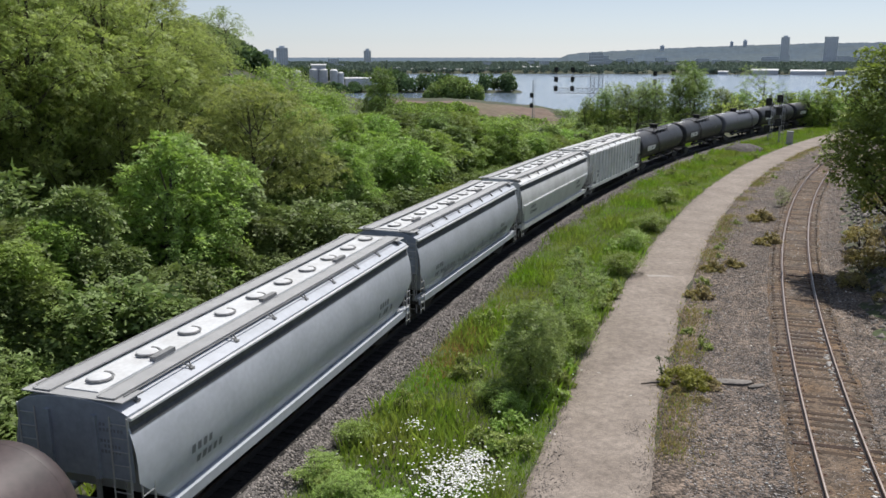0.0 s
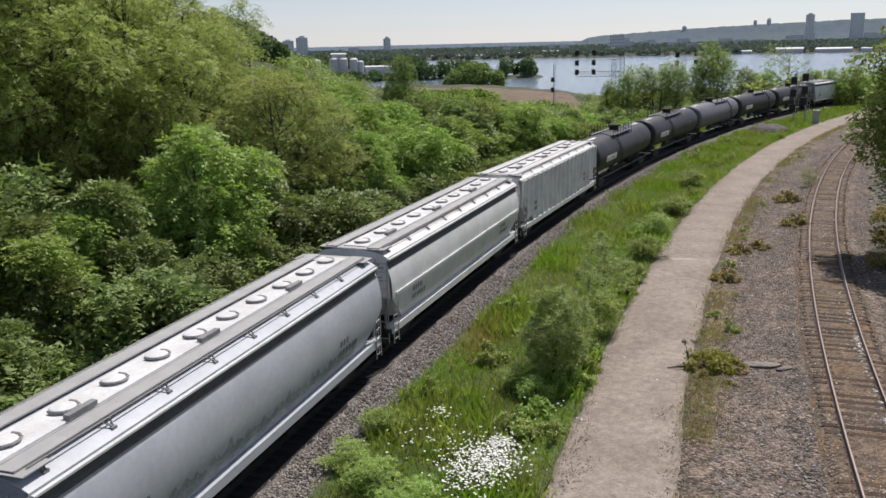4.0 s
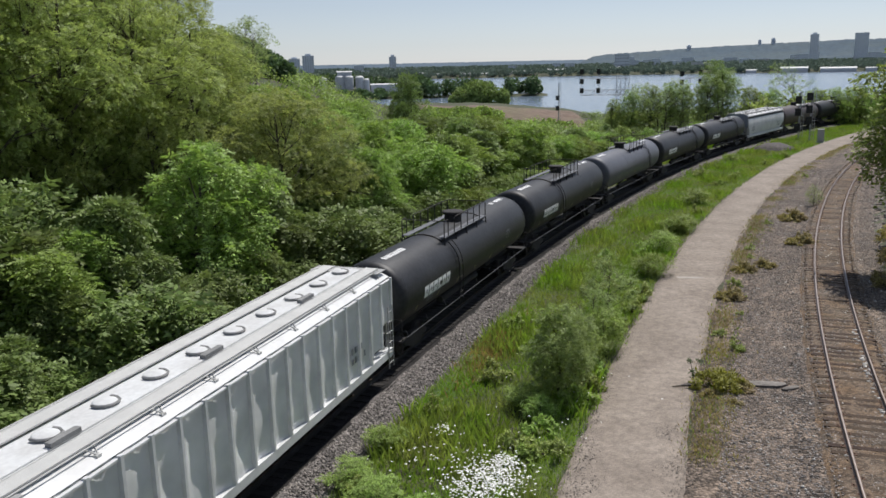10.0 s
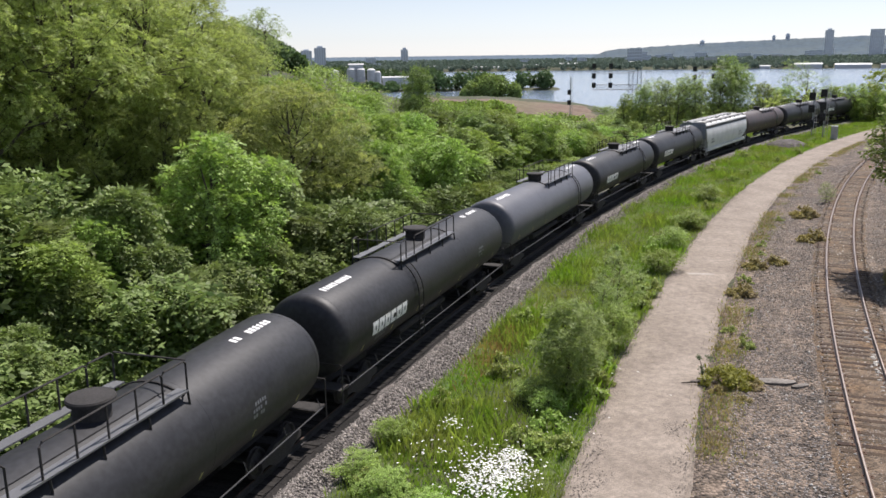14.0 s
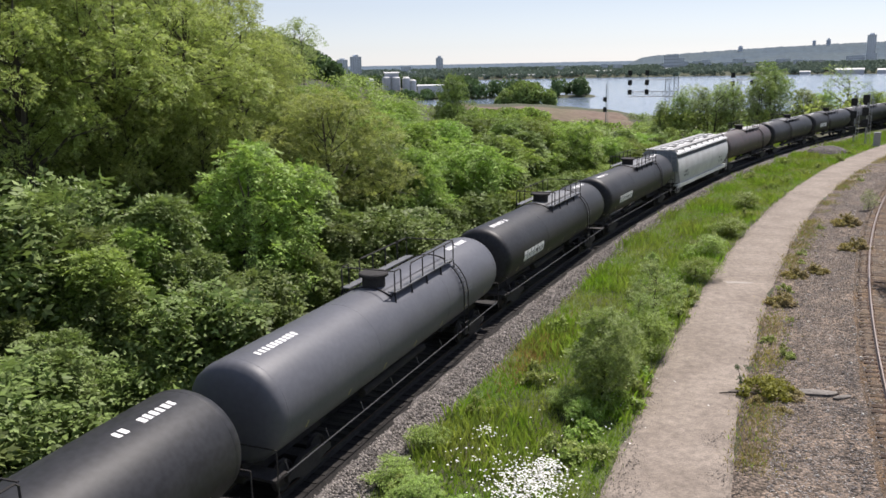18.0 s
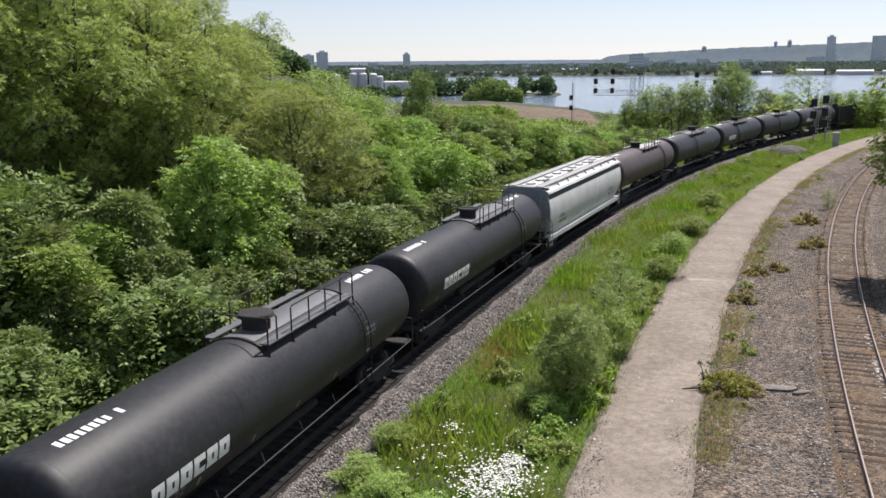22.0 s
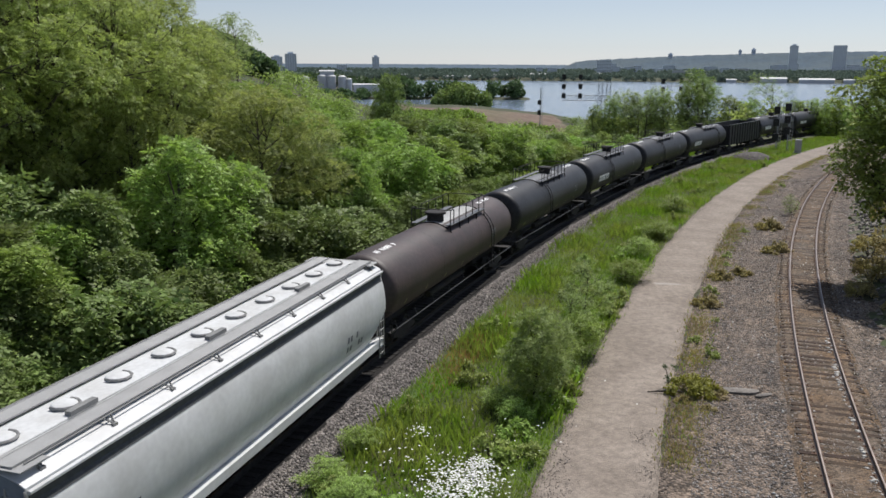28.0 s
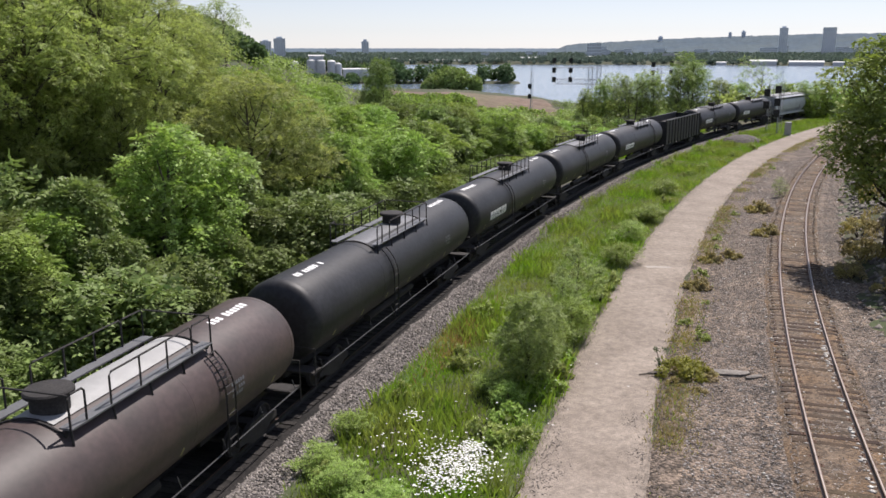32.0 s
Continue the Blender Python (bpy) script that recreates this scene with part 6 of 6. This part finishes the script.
def signal_head(parent, x, y, z, lamps=1):
    h = Mesh()
    h.box(x - 0.42, x + 0.42, y - 0.06, y + 0.06, z - 0.55 * lamps, z + 0.55 * lamps, c=0.02)
    head = part("signal_head", h, "signal", parent, "black signal head facing the track")
    for k in range(lamps):
        zz = z - 0.45 * (lamps - 1) + 0.9 * k
        v = Mesh()
        v.disc_stack([(0.17, -0.34), (0.19, -0.34), (0.19, -0.06), (0.17, -0.06)], 12, "y", m=pose(x, y, zz))
        part("lamp_hood", v, "signal", head)


def signal_mast(label, bearing, dist, top, heads, cant=0.0):
    x, y = polar(bearing, dist)
    z = float(height(np.array(x), np.array(y)))
    t = thing("signal_mast", label, "railway signal", "railway signals", m=pose(x, y, z, 0, 0, -bearing))
    m = Mesh()
    m.tube([(0, 0, -0.3), (0, 0, top - z)], 0.09, 8)
    part("mast", m, "galv", t)
    l = Mesh()
    for sx in (0.22, 0.55):
        l.tube([(sx, 0.1, 0), (sx, 0.1, top - z)], 0.03, 4)
    for i in range(int((top - z) / 0.5)):
        l.tube([(0.22, 0.1, 0.5 * i), (0.55, 0.1, 0.5 * i)], 0.02, 4)
    part("ladder", l, "galv", t)
    for hz in heads:
        signal_head(t, -0.25, -0.2, hz - z, 1)
    return t


def signal_bridge(label, b0, b1, dist, deck, stacks, masts):
    """A cantilever with heads above and below its walkway."""
    x, y = polar((b0 + b1) / 2, dist)
    z = float(height(np.array(x), np.array(y)))
    t = thing("signal_gantry", label, "railway signal", "railway signals", m=pose(x, y, z, 0, 0, -(b0 + b1) / 2))
    half = dist * radians(b1 - b0) / 2
    d = deck - z
    tr = Mesh()
    for yy in (-0.4, 0.4):
        for zz in (d - 0.0, d + 1.1):
            tr.tube([(-half, yy, zz), (half, yy, zz)], 0.06, 4)
        n = max(4, int(half * 2 / 1.0))
        for i in range(n):
            a, b = -half + 2 * half * i / n, -half + 2 * half * (i + 1) / n
            tr.tube([(a, yy, d), (b, yy, d + 1.1)], 0.035, 4)
            tr.tube([(b, yy, d), (b, yy, d + 1.1)], 0.035, 4)
    part("truss", tr, "galv", t)
    part("walkway", Mesh().box(-half, half, -0.5, 0.5, d - 0.06, d), "grate", t)
    for mx in masts:
        m = Mesh()
        lattice(m, mx * half, 0, -0.3, d + 4.0, 0.45, 0.9)
        part("lattice_mast", m, "galv", t, "lattice steel mast")
    arm = Mesh()
    for yy in (-0.3, 0.3):
        arm.tube([(stacks[0][0] * half, yy, d + 3.6), (max(masts) * half, yy, d + 3.6)], 0.06, 4)
    part("upper_arm", arm, "galv", t)
    for sx, zs in stacks:
        pole = Mesh().tube([(sx * half, -0.55, min(zs) - z - 0.5), (sx * half, -0.55, max(zs) - z + 0.5)], 0.05, 6)
        part("head_post", pole, "galv", t)
        for hz in zs:
            signal_head(t, sx * half, -0.7, hz - z, 1)
    return t


signal_mast("slim signal mast with two black heads near the lake", 6.05, 205, 6.9, (3.3, 0.9))
signal_bridge("cantilever signal gantry with black heads by the lake", 7.5, 10.6, 190, 4.4, ((-0.95, (9.5, 7.4, 5.4)), (-0.25, (9.5, 7.4, 5.4))), (0.6, 0.95))
signal_bridge("signal gantry half hidden by shoreline trees", 13.6, 15.6, 196, 4.0, ((-0.6, (8.6, 6.8, 4.6)), (0.55, (8.8, 6.9, 4.8))), (-0.2, 0.9))
signal_mast("black lineside signal mast beside the main track", 21.2, 136, 6.6, (5.4, 3.6, 1.4))
signal_mast("black lineside signal mast with two heads", 21.85, 133, 6.8, (6.0, 4.2, 2.6))


def cabinet():
    x, y = polar(22.5, 131)
    t = thing("relay_cabinet", "pale grey trackside relay cabinet on a short base", "cabinet", m=pose(x, y, -0.4, 0, 0, -22))
    part("case", Mesh().box(-0.45, 0.45, -0.4, 0.4, 0.15, 1.9, c=0.03), "galv", t)
    part("door", Mesh().box(-0.4, 0.4, -0.43, -0.403, 0.25, 1.8), "galv", t)
    part("base", Mesh().box(-0.5, 0.5, -0.45, 0.45, -0.2, 0.15), "concrete", t)


cabinet()


def gravel_pile():
    x, y = 40.6, 112.5
    r = random.Random(3)
    rings = []
    for i, (k, z) in enumerate(((1.0, -0.2), (0.86, 0.25), (0.62, 0.52), (0.35, 0.74), (0.08, 0.8))):
        rings.append([(x + math.cos(a) * 2.7 * k * r.uniform(0.92, 1.08), y + math.sin(a) * 2.6 * k * r.uniform(0.92, 1.08), z - 0.3 + r.uniform(-0.05, 0.05)) for a in lin(0, 2 * math.pi * 17 / 18, 18)])
    tagged(part("gravel_mound", Mesh().loft(rings), "ballast", smooth=60), "low grey heap of spare ballast in the grass", "gravel pile")


gravel_pile()


def path_litter():
    t = thing("dead_branch", "dark dead branch lying at the path edge", "branch", m=pose(7.85, 29.05, -0.30, 0, 0, 5))
    part("stem", Mesh().tube([(-0.5, 0.05, 0.02), (-0.1, 0, 0.05), (0.3, -0.04, 0.06), (0.7, 0.05, 0.03)], [0.02, 0.035, 0.03, 0.015], 6), "bark", t)
    t = thing("weed_sprig", "tall dark thistle sprig with leaf tufts by the path", "weed", m=pose(8.3, 29.7, -0.36, 0, 0, 0))
    part("stalk", Mesh().tube([(0, 0, 0), (-0.06, 0, 0.4), (-0.16, 0.02, 0.8)], [0.02, 0.015, 0.01], 5), "bark", t)
    tufts = [((-0.2, 0, 0.82), (0.12, 0.1, 0.1)), ((0.12, 0, 0.84), (0.1, 0.1, 0.06)), ((-0.06, 0, 0.42), (0.16, 0.12, 0.1)), ((0.05, 0, 0.25), (0.16, 0.14, 0.12))]
    part("leaf_tuft", leaves("leaf_tuft", tufts, 130, 0.1, "leaf_d", 71, shell=0.2), None, t, kind="stuff")
    for x, y, turn, k in ((10.75, 29.35, -8, 1.0), (11.6, 28.9, 20, 0.45)):
        rings = []
        for z, w in ((-0.38, 1.0), (-0.30, 0.96), (-0.27, 0.7)):
            rings.append([(math.cos(a) * 0.85 * w * k * (1 + 0.12 * math.sin(3 * a)), math.sin(a) * 0.30 * w * k * (1 + 0.15 * math.cos(2 * a)), z) for a in lin(0, 2 * math.pi * 11 / 12, 12)])
        tagged(part("stone_slab", Mesh().loft(rings), "rubble", m=pose(x, y, 0, 0, 0, turn), smooth=30), "flat grey stone slab bedded in the gravel", "stone", "slabs in the gravel")


path_litter()


def worn_patch():
    """A pale scuffed streak pressed into the path."""
    x, y = polar(14.95, 46.6)
    ring = [(math.cos(a) * 0.75 * (1 + 0.2 * math.sin(3 * a + 1)), math.sin(a) * 0.3 * (1 + 0.25 * math.cos(2 * a))) for a in lin(0, 2 * math.pi * 15 / 16, 16)]
    m = Mesh().loft([[(u, v, 0.0) for u, v in ring], [(u * 0.9, v * 0.9, 0.012) for u, v in ring]])
    tagged(part("worn_patch", m, "wornlime", m=pose(x, y, Z0 + 0.012, 0, 0, -8)), "pale worn limestone streak on the path", "stone patch")


worn_patch()


def earth_mound():
    """The bare brown clearing near the shore."""
    xs, ys = np.linspace(-19, 33, 40), np.linspace(202, 246, 30)
    X, Y = np.meshgrid(xs, ys)
    Z = height(X, Y) + 0.15 + 0.12 * np.sin(X * 0.4) * np.sin(Y * 0.6)
    edge = np.maximum(np.abs(X - 7) / 26, np.abs(Y - 224) / 22)
    Z = Z - np.clip(edge - 0.85, 0, 1) * 5
    v = np.stack([X, Y, Z], -1).reshape(-1, 3)
    i = np.arange(40 * 30).reshape(30, 40)
    f = np.stack([i[:-1, :-1], i[:-1, 1:], i[1:, 1:], i[1:, :-1]], -1).reshape(-1, 4)
    me = bpy.data.meshes.new("earth_clearing")
    me.from_pydata(v.tolist(), [], f.tolist())
    me.polygons.foreach_set("use_smooth", np.ones(len(f), dtype=bool))
    me.materials.append(M["dirt"])
    tagged(new("earth_clearing", me), "bare brown earth clearing above the lake shore", "ground", kind="structure")


earth_mound()


# ---------------------------------------------------------------- the far shore
def escarpment(name, label, dist, bearings, tops, b0, b1, material, rough, seed):
    """A long wooded slope: from its foot to an uneven brow, with a flat top behind."""
    n = int((b1 - b0) / 0.06)
    rings = ((-900, 0.0), (-760, 0.08), (-620, 0.16), (-500, 0.26), (-400, 0.38), (-300, 0.52), (-210, 0.66), (-130, 0.82), (-60, 0.94), (0, 1.0), (300, 1.0))
    v, f = [], []
    for i in range(n + 1):
        b = b0 + (b1 - b0) * i / n
        top = float(np.interp(b, bearings, tops)) + 4
        for j, (dd, k) in enumerate(rings):
            w = rough * (noise.noise((b * 2.1, j * 1.7, seed)) + 0.9 * noise.noise((b * 7.0, j * 2.3, seed))) if j else 0
            x, y = polar(b, dist + dd + 40 * noise.noise((b * 1.3, j, seed + 3)))
            v.append((x, y, -4.5 + top * k + w * (0.4 + 0.6 * k)))
    k = len(rings)
    for i in range(n):
        for j in range(k - 1):
            f.append((i * k + j, (i + 1) * k + j, (i + 1) * k + j + 1, i * k + j + 1))
    me = bpy.data.meshes.new(name)
    me.from_pydata(v, [], f)
    me.polygons.foreach_set("use_smooth", np.ones(len(f), dtype=bool))
    me.materials.append(M[material])
    tagged(new(name, me), label, "hill", kind="structure")


# no haze in the air: the blue base colours stand in for it
escarpment("backdrop_ridge", "low ridge on the horizon, coloured blue for haze", 4700, (-40, 40), (29, 29), -40, 40, "farridge", 1.2, 1)
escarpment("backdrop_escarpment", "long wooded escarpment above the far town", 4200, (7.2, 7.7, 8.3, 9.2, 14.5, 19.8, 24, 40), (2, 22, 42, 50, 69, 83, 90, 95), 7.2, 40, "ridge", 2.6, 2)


def tower(label, bearing, dist, w, d, z0, z1, floors, crown=0.0, material="tower"):
    x, y = polar(bearing, dist)
    t = thing("apartment_tower", label, "building", "high-rise buildings", m=pose(x, y, z0, 0, 0, -bearing))
    h = z1 - z0
    part("wall", Mesh().box(-w / 2, w / 2, -d / 2, d / 2, -10, h), material, t)
    n = max(3, int(w / 5))
    for side in range(n):
        x0 = -w / 2 + w * (side + 0.18) / n
        x1 = -w / 2 + w * (side + 0.82) / n
        g = Mesh()
        for k in range(floors):
            g.box(x0, x1, -d / 2 - 0.25, -d / 2 - 0.05, h * (k + 0.25) / floors, h * (k + 0.75) / floors)
        part("window_column", g, "glass", t, kind="stuff")
    if crown:
        part("roof_house", Mesh().box(-w * 0.25, w * 0.25, -d * 0.25, d * 0.25, h, h + crown), material, t)
    return t


# bearing, distance, width, top
for b, d, w, top, fl, cr, lab in ((-11.55, 1900, 24, 33, 18, 3, "grey apartment tower across the harbour"), (-10.65, 1900, 25, 39, 20, 4, "taller grey apartment tower across the harbour"),
                                  (-5.05, 2300, 19, 38, 20, 5, "slim grey tower standing alone on the far shore"), (-7.3, 2100, 26, 16, 8, 0, "low grey block on the far shore"),
                                  (14.35, 4100, 20, 78, 4, 4, "small block on the escarpment edge"), (14.3, 2500, 34, 20, 9, 0, "broad grey block below the escarpment"),
                                  (21.75, 3000, 26, 86, 24, 5, "tall grey tower before the escarpment"), (24.35, 3000, 40, 86, 22, 0, "wide dark tower before the escarpment"),
                                  (18.6, 4150, 14, 96, 4, 3, "small block on the escarpment"), (19.4, 4150, 18, 100, 4, 5, "small block with a roof house on the escarpment"),
                                  (11.8, 2600, 30, 16, 8, 0, "low broad block below the escarpment"), (21.0, 2900, 24, 24, 9, 0, "mid-rise block near the far shore"), (16.9, 2700, 40, 18, 7, 0, "long mid-rise block near the far shore")):
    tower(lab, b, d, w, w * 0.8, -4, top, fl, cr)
town = random.Random(31)
for k in range(30):
    b = town.uniform(6.5, 27.5)
    tower("small low town block among trees", b, town.uniform(1900, 3000), town.uniform(14, 36), 14, -4, town.choice((town.uniform(6, 14), town.uniform(14, 30))), 5, 0, town.choice(("concrete", "tower", "tower")))
for k in range(9):
    tower("small distant block beyond the harbour", town.uniform(-9, 6), town.uniform(1900, 2600), town.uniform(14, 30), 14, -4, town.uniform(4, 13), 3, 0, town.choice(("concrete", "tower")))


def shed(bearing, dist, w, d, h, label, material="concrete"):
    x, y = polar(bearing, dist)
    z = max(WATER + 1, float(height(np.array(x), np.array(y))))
    t = thing("waterside_shed", label, "building", "waterside buildings", m=pose(x, y, z, 0, 0, -bearing))
    part("wall", Mesh().box(-w / 2, w / 2, -d / 2, d / 2, -3, h), material, t)
    r = Mesh().loft([[(a, -d / 2 - 0.5, h + 0.05), (a, 0, h + d * 0.10), (a, d / 2 + 0.5, h + 0.05)] for a in (-w / 2 - 0.5, w / 2 + 0.5)])
    part("roof", r, "roofw", t)


for b, d, w, dd, h, lab in ((20.7, 1318, 36, 20, 5, "long white-roofed shed on the far shore"), (23.2, 1318, 46, 20, 4, "long white-roofed warehouse on the far shore"), (18.2, 1315, 14, 12, 3, "small white shed on the far shore"),
                            (25.0, 1315, 14, 10, 4, "small pale building beside the far shore"), (5.9, 1500, 30, 14, 5, "low pale building among far trees"), (-3.2, 1380, 18, 10, 4, "low pale boathouse on the far shore"),
                            (3.6, 1400, 40, 12, 4, "low pale marina shed on the far shore"), (1.8, 1390, 16, 10, 4, "white boat shed on the far shore"), (9.8, 1600, 20, 12, 6, "small pale building among far trees")):
    shed(b, d, w, dd, h, lab)
for k in range(12):
    shed(town.uniform(-2.6, 3.2), town.uniform(1330, 1345), town.uniform(4, 11), 7, town.uniform(2, 3.5), "small white boathouse at the far marina")


def silo(bearing, dist, r, top, label):
    x, y = polar(bearing, dist)
    t = thing("silo", label, "silo", "white silos", m=pose(x, y, -5, 0, 0, -bearing))
    part("drum", Mesh().disc_stack([(r, -4), (r, top + 5 - r * 0.3), (r * 0.98, top + 5)], 20), "concrete", t, smooth=40)
    part("cap", Mesh().disc_stack([(r * 1.02, top + 5), (r * 0.5, top + 5 + r * 0.35), (0.1, top + 5 + r * 0.4)], 20), "roofw", t, smooth=40)


for b, r, top in ((-9.72, 3.0, 3.6), (-8.62, 3.6, 4.6), (-8.02, 3.6, 4.4), (-7.30, 3.2, 4.0), (-6.85, 2.4, 2.2)):
    silo(b, 660, r, top, "pale concrete waterside silo among trees")
shed(-8.3, 664, 11, 9, 12.5, "white-roofed waterside hall behind silos")
shed(-5.7, 668, 20, 9, 5.0, "long pale waterside warehouse behind trees")


def woods(name, label, spots, seed, w, h, material="farwood", per=60, size=0.0):
    """Far tree masses: overlapping uneven crowns of coarse leaf clumps."""
    rng_ = np.random.default_rng(seed)
    v = []
    for x, y, *more in spots:
        z = max(WATER, float(height(np.array(x), np.array(y))))
        k = rng_.uniform(0.6, 1.3) if not more else more[0] * rng_.uniform(0.85, 1.1)
        d = rng_.normal(size=(per, 3))
        d /= np.linalg.norm(d, axis=1)[:, None]
        p = np.array((x, y, z + h * k * 0.5)) + d * np.array((w * k, w * k, h * k * 0.5)) * rng_.uniform(0.5, 1.0, (per, 1))
        t = rng_.normal(size=(per, 3))
        t /= np.linalg.norm(t, axis=1)[:, None]
        b_ = np.cross(t, rng_.normal(size=(per, 3)))
        b_ /= np.linalg.norm(b_, axis=1)[:, None]
        e = min(w * 0.42, size or 99)
        v.append(np.stack([p - t * e, p + b_ * e * 0.7, p + t * e, p - b_ * e * 0.7], 1))
    ob = new(name, quads(name, np.concatenate(v), 4, material))
    return tagged(ob, label, "trees", kind="stuff")


rng = random.Random(21)
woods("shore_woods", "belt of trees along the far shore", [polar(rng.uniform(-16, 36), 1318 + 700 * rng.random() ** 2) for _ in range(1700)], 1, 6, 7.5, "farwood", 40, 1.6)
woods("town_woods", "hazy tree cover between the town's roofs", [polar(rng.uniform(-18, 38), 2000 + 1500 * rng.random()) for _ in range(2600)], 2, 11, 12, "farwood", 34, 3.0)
woods("spit_woods", "low trees on the spit in the harbour", [polar(b, 535 + rng.uniform(-14, 14)) for b in [rng.uniform(-3.5, 1.5) for _ in range(26)] + [rng.uniform(2.6, 5.0) for _ in range(14)]], 4, 3.4, 9.0, "leaf_d", 200, 0.9)
woods("spit_grove", "rounded green grove on the spit", [(*polar(b, 400 + rng.uniform(-6, 6)), math.sqrt(max(0.08, 1 - ((b - 0.8) / 2.1) ** 2))) for b in [rng.uniform(-1.2, 2.8) for _ in range(34)]], 5, 4.2, 12.5, "leaf_b", 420, 0.6)
woods("spit_scrub", "low dark scrub along the western spit", [polar(rng.uniform(-13, -3.4), 530 + rng.uniform(-12, 12)) for _ in range(70)], 14, 3.4, 4.6, "leaf_d", 120, 0.8)
woods("ridge_grove", "dark trees along the brow of the hill", [(*polar(b, rng.uniform(142, 158)), 1.2 - 0.6 * step(-16.0, -12.0, b)) for b in [rng.uniform(-18.2, -11.9) for _ in range(60)]], 7, 2.6, 5.9, "leaf_d", 420, 0.45)
woods("shore_thicket", "thin tangled trees along the near shore", [polar(rng.uniform(9.2, 17.4), rng.uniform(178, 196)) for _ in range(30)] + [polar(rng.uniform(18, 29), rng.uniform(165, 185)) for _ in range(40)], 8, 2.0, 5.6, "leaf_c", 90, 0.36)
woods("clearing_scrub", "green scrub spreading over the bare clearing", [(rng.uniform(-17, 8), rng.uniform(202, 226)) for _ in range(170)] + [(rng.uniform(8, 30), rng.uniform(202, 206)) for _ in range(20)], 15, 1.4, 2.0, "leaf_a", 90, 0.35)
woods("west_woods", "trees around the pale silos", [polar(rng.uniform(-22, -3.0), 700 + 260 * rng.random()) for _ in range(160)], 6, 5, 8, "leaf_d", 90)

motions()
